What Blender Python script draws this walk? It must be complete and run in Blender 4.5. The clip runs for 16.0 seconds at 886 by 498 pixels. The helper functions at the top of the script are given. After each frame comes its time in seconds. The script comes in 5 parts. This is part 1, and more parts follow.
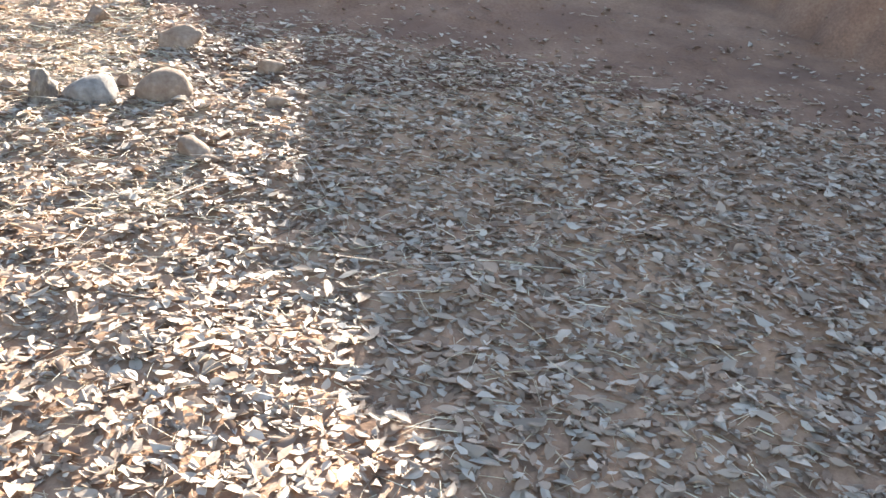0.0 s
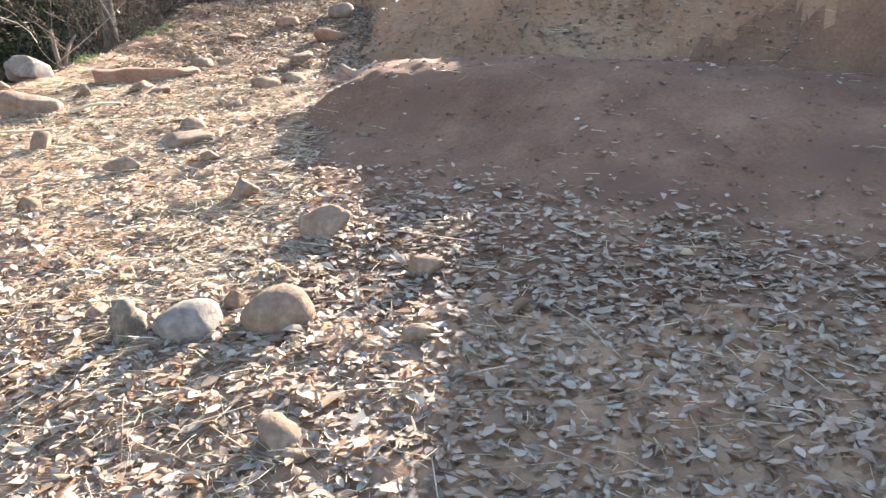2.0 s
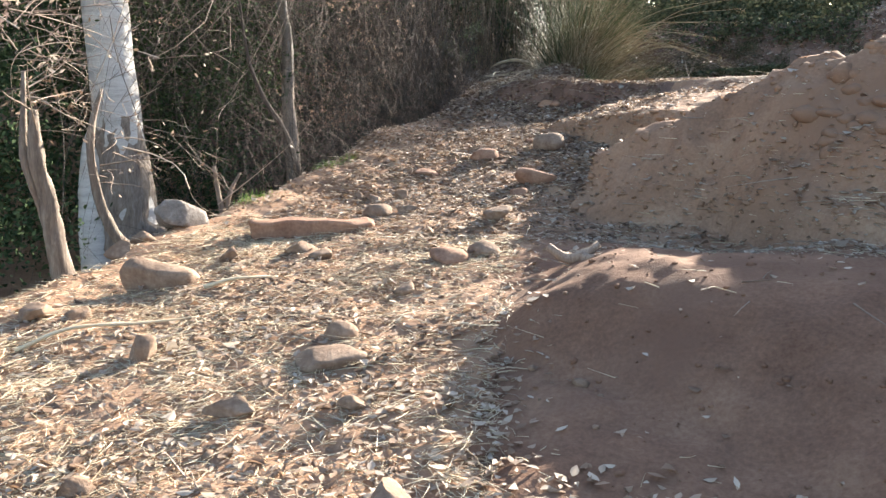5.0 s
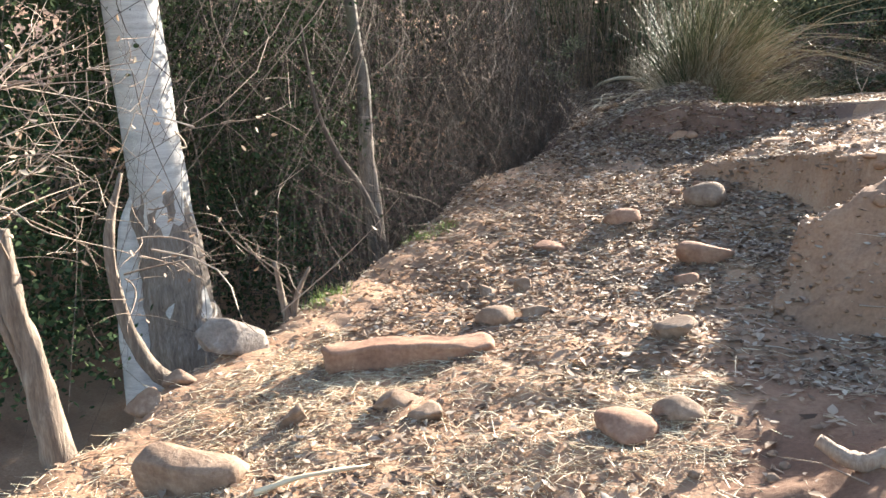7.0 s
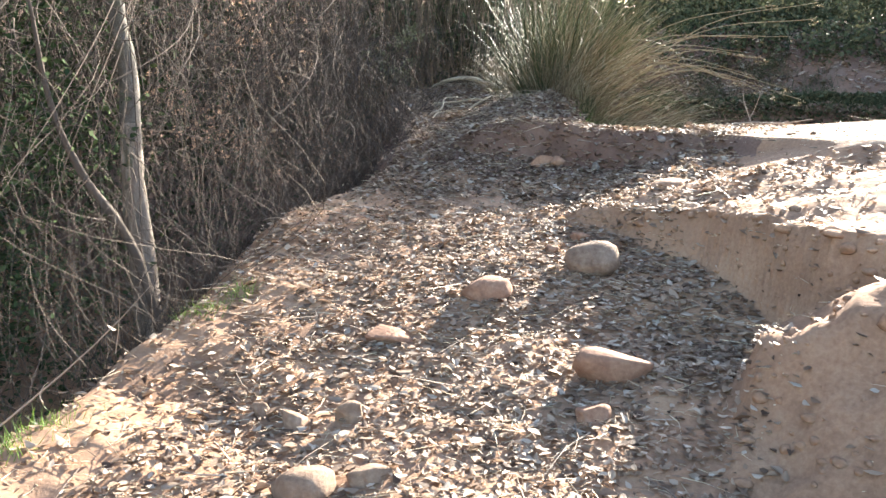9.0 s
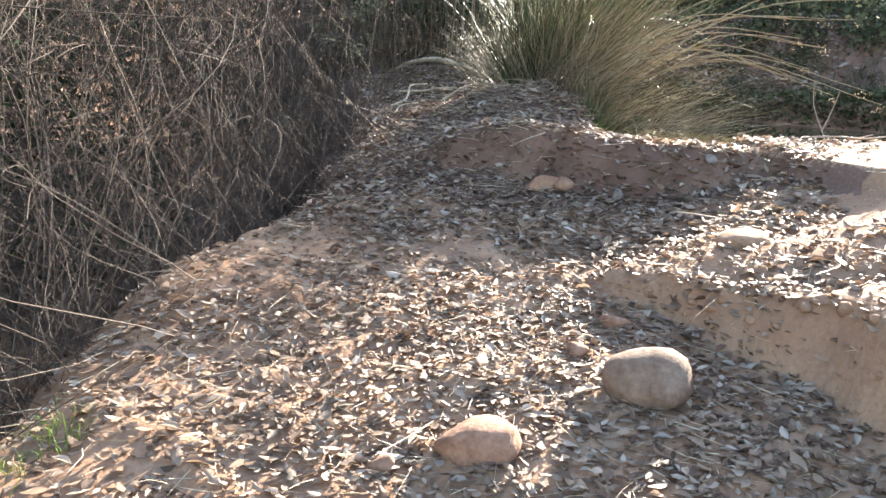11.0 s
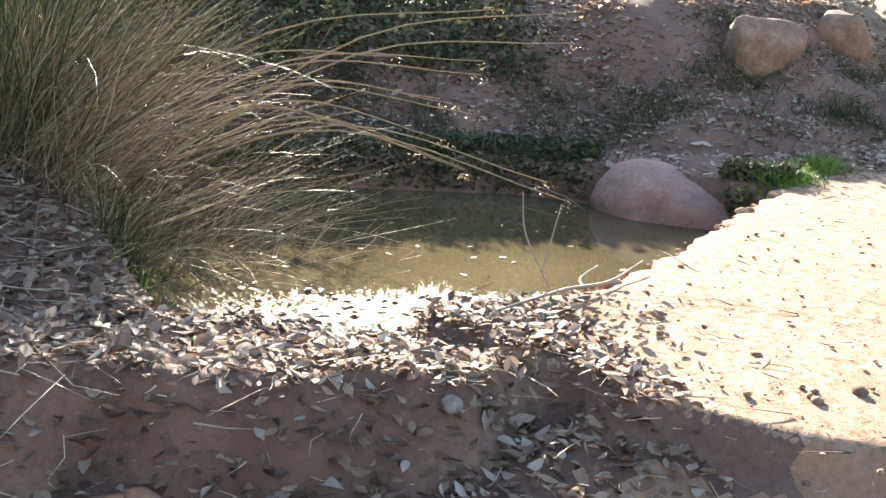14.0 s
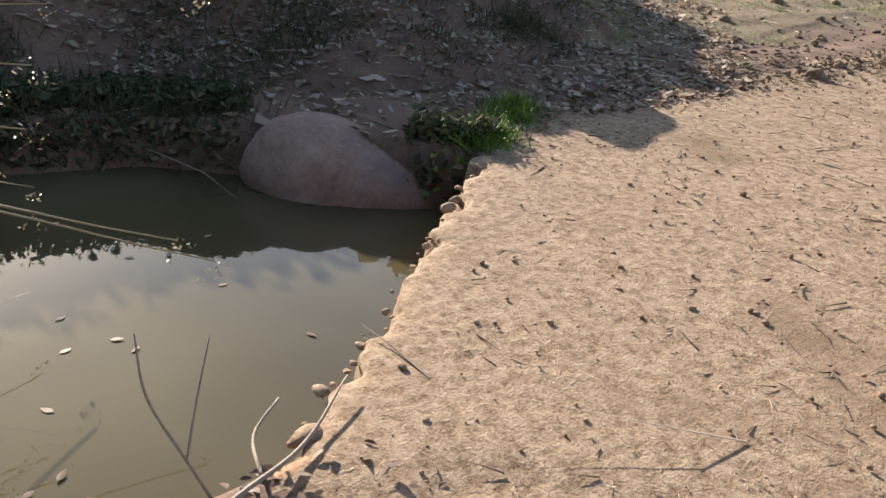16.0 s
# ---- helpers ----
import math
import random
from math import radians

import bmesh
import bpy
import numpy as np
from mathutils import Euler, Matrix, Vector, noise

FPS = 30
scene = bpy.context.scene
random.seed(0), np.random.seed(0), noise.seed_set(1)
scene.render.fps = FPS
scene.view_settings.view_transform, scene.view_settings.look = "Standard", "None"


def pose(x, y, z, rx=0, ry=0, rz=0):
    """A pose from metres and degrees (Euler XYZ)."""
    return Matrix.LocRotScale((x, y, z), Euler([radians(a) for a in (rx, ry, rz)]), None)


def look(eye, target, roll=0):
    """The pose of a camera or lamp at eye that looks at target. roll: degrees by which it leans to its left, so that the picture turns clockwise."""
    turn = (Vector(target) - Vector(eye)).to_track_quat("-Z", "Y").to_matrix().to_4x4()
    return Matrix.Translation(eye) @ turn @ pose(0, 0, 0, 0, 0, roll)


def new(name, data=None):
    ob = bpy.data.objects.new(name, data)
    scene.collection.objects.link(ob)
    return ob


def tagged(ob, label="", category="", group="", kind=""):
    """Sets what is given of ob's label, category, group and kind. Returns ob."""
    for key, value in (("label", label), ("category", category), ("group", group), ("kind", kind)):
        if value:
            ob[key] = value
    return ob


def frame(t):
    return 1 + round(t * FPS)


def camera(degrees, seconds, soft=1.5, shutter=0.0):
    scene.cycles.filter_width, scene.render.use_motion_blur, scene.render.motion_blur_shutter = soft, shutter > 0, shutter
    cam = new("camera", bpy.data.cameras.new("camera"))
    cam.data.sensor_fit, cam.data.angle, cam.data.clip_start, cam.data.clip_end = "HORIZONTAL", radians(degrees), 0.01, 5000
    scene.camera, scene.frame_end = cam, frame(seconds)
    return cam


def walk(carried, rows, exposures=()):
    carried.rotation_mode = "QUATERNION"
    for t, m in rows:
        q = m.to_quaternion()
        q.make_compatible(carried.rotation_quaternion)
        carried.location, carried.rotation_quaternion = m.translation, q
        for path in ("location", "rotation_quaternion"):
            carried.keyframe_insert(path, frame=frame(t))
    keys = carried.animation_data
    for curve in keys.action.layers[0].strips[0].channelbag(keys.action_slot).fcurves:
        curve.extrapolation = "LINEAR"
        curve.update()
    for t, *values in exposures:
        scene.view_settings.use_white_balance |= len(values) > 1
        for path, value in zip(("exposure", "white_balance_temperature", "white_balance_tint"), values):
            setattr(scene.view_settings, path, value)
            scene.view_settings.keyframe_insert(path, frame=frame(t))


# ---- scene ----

cam = camera(54.69, 16.0)
EXPOSURES = [(0, 3.05), (1.0, 2.85), (2, 2.95), (3, 2.8), (6, 2.55), (6.5, 2.8), (7, 2.65), (7.5, 2.95), (9, 3.15), (11.5, 3.4), (12.2, 3.75), (12.7, 4.0), (13.4, 3.8), (14, 2.85), (14.5, 2.2), (15.0, 1.65), (16, 1.52)]
# seconds, eye, heading (degrees to the left of +y), pitch, roll to the left
ROWS = [
    (0, (-0.012, -0.582, 1.285), -2.32, -21.41, 7.77),
    (0.5, (0.052, -0.135, 1.353), 5.42, -21.72, 3.02),
    (1, (-0.021, 0.295, 1.421), 7.45, -20.55, 5.81),
    (1.5, (0.027, 0.636, 1.379), 11.01, -20.15, 3.64),
    (2, (0.093, 1.069, 1.534), 15.77, -17.87, 0.94),
    (2.5, (-0.093, 1.581, 1.579), 18.83, -14.11, 3.81),
    (3, (-0.219, 2.006, 1.759), 22.61, -11.39, 2.78),
    (3.2, (-0.226, 2.214, 1.764), 24.75, -10.93, -0.33),
    (5.3, (-0.984, 3.245, 1.853), 29.89, -12.30, 2.13),
    (5.5, (-1.123, 3.470, 1.813), 30.61, -11.80, 2.92),
    (6, (-1.479, 3.874, 1.961), 32.97, -10.39, 2.48),
    (6.5, (-1.852, 4.253, 1.943), 34.98, -10.61, -1.52),
    (7, (-2.142, 4.629, 2.100), 34.37, -11.43, -2.34),
    (7.5, (-2.458, 5.075, 2.193), 30.38, -10.64, -0.23),
    (8, (-2.705, 5.586, 2.150), 29.38, -10.68, -2.20),
    (8.5, (-2.880, 5.987, 2.258), 27.26, -11.71, -1.17),
    (9, (-3.203, 6.491, 2.258), 22.23, -12.76, 1.49),
    (9.2, (-3.281, 6.661, 2.287), 20.44, -13.15, 2.05),
    (11.3, (-4.127, 8.872, 2.299), 19.34, -14.54, 3.50),
    (11.5, (-4.178, 9.124, 2.381), 20.26, -14.64, 4.89),
    (12, (-4.435, 9.624, 2.470), 20.14, -13.61, 3.81),
    (12.5, (-4.708, 10.191, 2.545), 15.22, -11.49, 3.87),
    (13, (-4.869, 10.843, 2.574), 8.23, -10.93, 3.10),
    (13.5, (-4.990, 11.355, 2.577), -4.32, -12.39, 4.81),
    (14, (-5.098, 11.729, 2.709), -18.29, -14.48, 4.85),
    (14.5, (-4.930, 12.105, 2.734), -31.53, -15.72, 2.21),
    (15, (-4.740, 12.425, 2.913), -40.61, -16.49, 1.84),
    (15.5, (-4.606, 12.969, 2.924), -42.47, -18.51, 4.50),
    (16, (-4.390, 13.295, 3.023), -43.87, -21.64, 7.83),
]
walk(cam, [(t, pose(*eye, 90 + pitch, 0, yaw) @ pose(0, 0, 0, 0, 0, roll)) for t, eye, yaw, pitch, roll in ROWS], EXPOSURES)

# ---- world, sun ----
SUN_AZ, SUN_EL = 9.0, 21.0       # degrees to the right of +y, degrees up
world = bpy.data.worlds.new("sky")
scene.world = world
world.use_nodes = True
wn = world.node_tree.nodes
sky = wn.new("ShaderNodeTexSky")
sky.sky_type, sky.sun_disc = "NISHITA", False
sky.sun_elevation, sky.sun_rotation = radians(SUN_EL), radians(SUN_AZ)
wn["Background"].inputs["Strength"].default_value = 0.088
world.node_tree.links.new(sky.outputs[0], wn["Background"].inputs["Color"])
sun_dir = Vector((math.sin(radians(SUN_AZ)) * math.cos(radians(SUN_EL)), math.cos(radians(SUN_AZ)) * math.cos(radians(SUN_EL)), math.sin(radians(SUN_EL))))
sun = new("sun", bpy.data.lights.new("sun", "SUN"))
sun.data.energy, sun.data.angle, sun.data.color = 5.0, radians(0.55), (1.0, 0.92, 0.8)
sun.matrix_world = look(sun_dir * 40, (0, 0, 0))

# ---- materials ----


def material(name, stops, scale=4.0, rough=0.85, bump=0.3, bump_scale=60.0, island=0.0, detail=8.0, stretch=None, second=None, spec=0.4, translucent=0.0):
    """A procedural surface: a colour ramp over noise at two scales, fine relief, and a shift from piece to piece."""
    m = bpy.data.materials.new(name)
    m.use_nodes = True
    n, ln = m.node_tree.nodes, m.node_tree.links
    bsdf = n["Principled BSDF"]
    bsdf.inputs["Roughness"].default_value = rough
    bsdf.inputs["Specular IOR Level"].default_value = spec
    co = n.new("ShaderNodeTexCoord")
    source = co.outputs["Object"]
    if stretch:
        mp = n.new("ShaderNodeMapping")
        mp.inputs["Scale"].default_value = stretch
        ln.new(source, mp.inputs["Vector"])
        source = mp.outputs["Vector"]
    big = n.new("ShaderNodeTexNoise")
    big.inputs["Scale"].default_value, big.inputs["Detail"].default_value, big.inputs["Roughness"].default_value = scale, detail, 0.62
    ln.new(source, big.inputs["Vector"])
    fine = n.new("ShaderNodeTexNoise")
    fine.inputs["Scale"].default_value, fine.inputs["Detail"].default_value, fine.inputs["Roughness"].default_value = bump_scale, 9.0, 0.68
    ln.new(source, fine.inputs["Vector"])
    mix = n.new("ShaderNodeMath")
    mix.operation = "MULTIPLY_ADD"
    mix.inputs[1].default_value, mix.inputs[2].default_value = 0.45, 0.0
    ln.new(fine.outputs["Fac"], mix.inputs[0])
    add = n.new("ShaderNodeMath")
    add.operation = "MULTIPLY_ADD"
    add.inputs[1].default_value = 0.55
    ln.new(big.outputs["Fac"], add.inputs[0])
    ln.new(mix.outputs[0], add.inputs[2])
    fac = add.outputs[0]
    if island:
        geo = n.new("ShaderNodeNewGeometry")
        sh = n.new("ShaderNodeMath")
        sh.operation = "MULTIPLY_ADD"
        sh.inputs[1].default_value = island
        ln.new(geo.outputs["Random Per Island"], sh.inputs[0])
        sub = n.new("ShaderNodeMath")
        sub.operation = "MULTIPLY_ADD"
        sub.inputs[1].default_value, sub.inputs[2].default_value = max(0.0, 1 - island), 0.0
        ln.new(fac, sub.inputs[0])
        ln.new(sub.outputs[0], sh.inputs[2])
        fac = sh.outputs[0]
    ramp = n.new("ShaderNodeValToRGB")
    cr = ramp.color_ramp
    while len(cr.elements) < len(stops):
        cr.elements.new(0.5)
    for e, (p, c) in zip(cr.elements, stops):
        e.position, e.color = p, (*c, 1)
    ln.new(fac, ramp.inputs["Fac"])
    colour = ramp.outputs["Color"]
    if second:
        patch = n.new("ShaderNodeTexNoise")
        patch.inputs["Scale"].default_value, patch.inputs["Detail"].default_value = second[1], 5.0
        ln.new(co.outputs["Object"], patch.inputs["Vector"])
        rr = n.new("ShaderNodeMapRange")
        rr.inputs["From Min"].default_value, rr.inputs["From Max"].default_value = second[2], second[2] + 0.14
        ln.new(patch.outputs["Fac"], rr.inputs["Value"])
        mc = n.new("ShaderNodeMix")
        mc.data_type = "RGBA"
        mc.inputs["B"].default_value = (*second[0], 1)
        for i in mc.inputs:
            if i.type == "RGBA" and i.name == "B":
                i.default_value = (*second[0], 1)
        ln.new(rr.outputs[0], mc.inputs[0])
        ln.new(colour, [i for i in mc.inputs if i.type == "RGBA" and i.name == "A"][0])
        colour = [o for o in mc.outputs if o.type == "RGBA"][0]
    ln.new(colour, bsdf.inputs["Base Color"])
    bp = n.new("ShaderNodeBump")
    bp.inputs["Strength"].default_value, bp.inputs["Distance"].default_value = bump, 0.02
    ln.new(add.outputs[0], bp.inputs["Height"])
    ln.new(bp.outputs["Normal"], bsdf.inputs["Normal"])
    if translucent:
        tr = n.new("ShaderNodeBsdfTranslucent")
        ln.new(colour, tr.inputs["Color"])
        ms = n.new("ShaderNodeMixShader")
        ms.inputs[0].default_value = translucent
        ln.new(bsdf.outputs[0], ms.inputs[1])
        ln.new(tr.outputs[0], ms.inputs[2])
        ln.new(ms.outputs[0], n["Material Output"].inputs["Surface"])
    return m


DIRT = material("red_earth", [(0.3, (0.15, 0.084, 0.053)), (0.5, (0.295, 0.178, 0.112)), (0.72, (0.43, 0.292, 0.19))], 1.6, 0.95, 0.7, 45, second=((0.25, 0.158, 0.105), 0.9, 0.55), spec=0.15)
# red earth darkened to carry the shade of the hump's slope
SHADEEARTH = material("shaded_earth", [(0.3, (0.085, 0.046, 0.031)), (0.5, (0.175, 0.10, 0.066)), (0.72, (0.28, 0.175, 0.115))], 2.0, 0.95, 0.8, 45, second=((0.14, 0.08, 0.055), 0.9, 0.55), spec=0.12)
BERM = material("berm_earth", [(0.3, (0.125, 0.070, 0.046)), (0.5, (0.25, 0.148, 0.094)), (0.72, (0.385, 0.255, 0.168))], 1.8, 0.95, 0.8, 42, second=((0.21, 0.125, 0.082), 0.9, 0.55), spec=0.12)
# damp soil and mud, darkened further to stand for scarp and bank shade
DAMPSHADE = material("damp_shaded_earth", [(0.3, (0.075, 0.045, 0.034)), (0.5, (0.155, 0.096, 0.070)), (0.72, (0.25, 0.165, 0.12))], 2.2, 0.9, 0.8, 40, second=((0.13, 0.075, 0.055), 1.2, 0.55), spec=0.2)
TRACK = material("stony_track", [(0.34, (0.055, 0.036, 0.026)), (0.46, (0.16, 0.115, 0.074)), (0.68, (0.29, 0.23, 0.155))], 4.5, 0.95, 1.0, 30, second=((0.14, 0.12, 0.055), 0.9, 0.54), spec=0.15)
SLAB = material("dusty_slab", [(0.36, (0.12, 0.073, 0.044)), (0.44, (0.225, 0.148, 0.094)), (0.51, (0.31, 0.216, 0.145)), (0.62, (0.42, 0.31, 0.215))], 22.0, 0.95, 0.75, 90, second=((0.205, 0.135, 0.085), 1.4, 0.52), spec=0.15)
ROCK = material("river_stone", [(0.3, (0.105, 0.065, 0.045)), (0.5, (0.205, 0.137, 0.095)), (0.7, (0.335, 0.245, 0.177))], 7, 0.9, 0.9, 38, spec=0.2)
BOULDER = material("pool_boulder", [(0.3, (0.15, 0.09, 0.072)), (0.5, (0.26, 0.168, 0.135)), (0.7, (0.37, 0.26, 0.215))], 5, 0.85, 0.5, 30, second=((0.19, 0.13, 0.115), 2.2, 0.54), spec=0.25)
REDROCK = material("red_sandstone", [(0.3, (0.12, 0.062, 0.042)), (0.5, (0.235, 0.13, 0.085)), (0.7, (0.36, 0.225, 0.15))], 6, 0.9, 0.6, 45, spec=0.2)
GREYROCK = material("grey_boulder", [(0.3, (0.085, 0.068, 0.056)), (0.5, (0.195, 0.162, 0.137)), (0.7, (0.35, 0.305, 0.26))], 7, 0.9, 0.9, 35, spec=0.3)
CLAYROCK = material("orange_stone", [(0.3, (0.16, 0.085, 0.052)), (0.5, (0.27, 0.155, 0.097)), (0.7, (0.37, 0.235, 0.15))], 6, 0.85, 0.5, 40, spec=0.2)
LITTER = material("dry_leaves", [(0.05, (0.13, 0.075, 0.045)), (0.22, (0.23, 0.15, 0.098)), (0.4, (0.30, 0.21, 0.145)), (0.66, (0.38, 0.295, 0.22)), (0.95, (0.52, 0.445, 0.36))], 30, 0.62, 0.2, 120, island=0.85, spec=0.35, translucent=0.3)
BROWNLEAF = material("brown_leaf", [(0.1, (0.09, 0.055, 0.038)), (0.5, (0.205, 0.135, 0.09)), (0.9, (0.36, 0.265, 0.185))], 30, 0.7, 0.2, 120, island=0.85, spec=0.25, translucent=0.25)
STRAW = material("straw", [(0.1, (0.24, 0.165, 0.10)), (0.5, (0.49, 0.385, 0.25)), (0.9, (0.70, 0.61, 0.44))], 20, 0.6, 0.1, 80, island=0.8, spec=0.4)
TWIG = material("dry_twig", [(0.1, (0.12, 0.085, 0.06)), (0.5, (0.27, 0.20, 0.15)), (0.9, (0.45, 0.37, 0.29))], 20, 0.8, 0.3, 80, island=0.7)
BARK = material("white_bark", [(0.3, (0.22, 0.19, 0.165)), (0.4, (0.38, 0.35, 0.32)), (0.5, (0.50, 0.47, 0.435)), (0.64, (0.62, 0.59, 0.55))], 2.4, 0.85, 0.7, 30, stretch=(0.9, 0.9, 9.0), second=((0.30, 0.27, 0.235), 1.7, 0.58))
GREYBARK = material("grey_bark", [(0.3, (0.06, 0.05, 0.042)), (0.5, (0.115, 0.098, 0.083)), (0.7, (0.20, 0.18, 0.155))], 5, 0.9, 0.8, 30, stretch=(2, 2, 3.5), second=((0.10, 0.10, 0.06), 2.5, 0.56))
BARKLOW = material("rough_bark", [(0.3, (0.07, 0.05, 0.04)), (0.5, (0.19, 0.15, 0.12)), (0.7, (0.32, 0.27, 0.23))], 9, 0.9, 0.9, 25, stretch=(3, 3, 0.6))
WOOD = material("weathered_wood", [(0.3, (0.13, 0.08, 0.055)), (0.5, (0.30, 0.21, 0.15)), (0.7, (0.46, 0.36, 0.27))], 7, 0.85, 0.8, 25, stretch=(4, 4, 0.5))
DEADWOOD = material("grey_dead_wood", [(0.3, (0.07, 0.05, 0.038)), (0.5, (0.165, 0.125, 0.095)), (0.7, (0.32, 0.26, 0.20))], 8, 0.9, 0.9, 28, stretch=(4, 4, 0.5))
VINE = material("bare_vine", [(0.1, (0.036, 0.028, 0.023)), (0.5, (0.078, 0.061, 0.05)), (0.9, (0.15, 0.12, 0.096))], 8, 0.85, 0.3, 60, island=0.8, spec=0.15)
IVY = material("thicket_leaf", [(0.1, (0.018, 0.03, 0.014)), (0.5, (0.042, 0.065, 0.03)), (0.9, (0.075, 0.095, 0.042))], 6, 0.8, 0.2, 60, island=0.8, spec=0.03, translucent=0.06)
SCRUB = material("hill_scrub", [(0.1, (0.035, 0.045, 0.025)), (0.5, (0.075, 0.085, 0.045)), (0.9, (0.14, 0.13, 0.075))], 3, 0.85, 0.2, 40, island=0.8, spec=0.04, translucent=0.15)
REED = material("green_reed", [(0.1, (0.03, 0.046, 0.018)), (0.5, (0.075, 0.095, 0.04)), (0.9, (0.18, 0.185, 0.085))], 5, 0.55, 0.1, 60, island=0.8, spec=0.3, translucent=0.2)
DRYREED = material("dry_reed", [(0.1, (0.13, 0.095, 0.055)), (0.45, (0.26, 0.20, 0.12)), (0.7, (0.38, 0.31, 0.20)), (0.95, (0.52, 0.46, 0.34))], 5, 0.5, 0.1, 60, island=0.85, spec=0.35, translucent=0.2)
DEADLEAF = material("withered_leaf", [(0.1, (0.06, 0.042, 0.03)), (0.5, (0.13, 0.092, 0.062)), (0.9, (0.22, 0.17, 0.12))], 10, 0.8, 0.2, 60, island=0.8, spec=0.1, translucent=0.15)
CANE = material("brown_cane", [(0.1, (0.07, 0.045, 0.03)), (0.5, (0.17, 0.115, 0.07)), (0.9, (0.33, 0.24, 0.15))], 6, 0.6, 0.2, 60, island=0.8)
GRASS = material("fresh_green", [(0.1, (0.06, 0.12, 0.015)), (0.5, (0.14, 0.25, 0.03)), (0.9, (0.30, 0.42, 0.07))], 6, 0.5, 0.1, 60, island=0.8, translucent=0.35)

# ivy in the sun: the light is put into a paler leaf colour
SUNLITLEAF = material("sunlit_leaf", [(0.1, (0.13, 0.14, 0.06)), (0.5, (0.24, 0.25, 0.12)), (0.9, (0.38, 0.38, 0.22))], 6, 0.6, 0.1, 60, island=0.8, translucent=0.3)

WATER = bpy.data.materials.new("pool_water")
WATER.use_nodes = True
wnn, wln = WATER.node_tree.nodes, WATER.node_tree.links
wb = wnn["Principled BSDF"]
wb.inputs["Roughness"].default_value, wb.inputs["IOR"].default_value = 0.015, 1.33
wco, wno, wbu = wnn.new("ShaderNodeTexCoord"), wnn.new("ShaderNodeTexNoise"), wnn.new("ShaderNodeBump")
wno.inputs["Scale"].default_value, wno.inputs["Detail"].default_value = 9.0, 3.0
wbu.inputs["Strength"].default_value, wbu.inputs["Distance"].default_value = 0.018, 0.02
wra, wn2 = wnn.new("ShaderNodeValToRGB"), wnn.new("ShaderNodeTexNoise")
wn2.inputs["Scale"].default_value = 0.8
wra.color_ramp.elements[0].position, wra.color_ramp.elements[1].position = 0.35, 0.7
wra.color_ramp.elements[0].color, wra.color_ramp.elements[1].color = (0.070, 0.056, 0.029, 1), (0.112, 0.09, 0.048, 1)
wln.new(wco.outputs["Object"], wno.inputs["Vector"])
wln.new(wco.outputs["Object"], wn2.inputs["Vector"])
wln.new(wn2.outputs["Fac"], wra.inputs["Fac"])
wln.new(wra.outputs["Color"], wb.inputs["Base Color"])
wln.new(wno.outputs["Fac"], wbu.inputs["Height"])
wln.new(wbu.outputs["Normal"], wb.inputs["Normal"])

# ---- helpers for shapes ----
rng = np.random.default_rng(7)


def sm(a, b, v):
    u = np.clip((v - a) / (b - a), 0, 1)
    return u * u * (3 - 2 * u)


def vnoise(x, y, cell, seed=0):
    """Smooth value noise, -1 to 1."""
    u, v = np.asarray(x, float) / cell, np.asarray(y, float) / cell
    iu, iv = np.floor(u).astype(np.int64), np.floor(v).astype(np.int64)
    fu, fv = u - iu, v - iv
    fu, fv = fu * fu * (3 - 2 * fu), fv * fv * (3 - 2 * fv)

    def h(a, b):
        k = (a * 374761393 + b * 668265263 + seed * 982451653) & 0x7FFFFFFF
        k = ((k ^ (k >> 13)) * 1274126177) & 0x7FFFFFFF
        return ((k ^ (k >> 16)) & 0xFFFF) / 32767.5 - 1
    return (h(iu, iv) * (1 - fu) + h(iu + 1, iv) * fu) * (1 - fv) + (h(iu, iv + 1) * (1 - fu) + h(iu + 1, iv + 1) * fu) * fv


def mesh_from(name, verts, faces, mat, smooth=True):
    """One mesh from numpy arrays: faces is a list of (n, k) index arrays."""
    me = bpy.data.meshes.new(name)
    verts = np.asarray(verts, np.float32)
    me.vertices.add(len(verts))
    me.vertices.foreach_set("co", verts.ravel())
    loops = np.concatenate([f.ravel() for f in faces]).astype(np.int32)
    sizes = np.concatenate([np.full(len(f), f.shape[1]) for f in faces]).astype(np.int32)
    me.loops.add(len(loops))
    me.loops.foreach_set("vertex_index", loops)
    me.polygons.add(len(sizes))
    starts = np.concatenate([[0], np.cumsum(sizes)[:-1]]).astype(np.int32)
    me.polygons.foreach_set("loop_start", starts)
    me.polygons.foreach_set("use_smooth", np.full(len(sizes), smooth))
    me.update(calc_edges=True)
    me.validate()
    me.materials.append(mat)
    return me


def part(name, me, parent=None, label=""):
    ob = new(name, me)
    ob.parent = parent
    if label:
        ob["label"] = label
    return ob


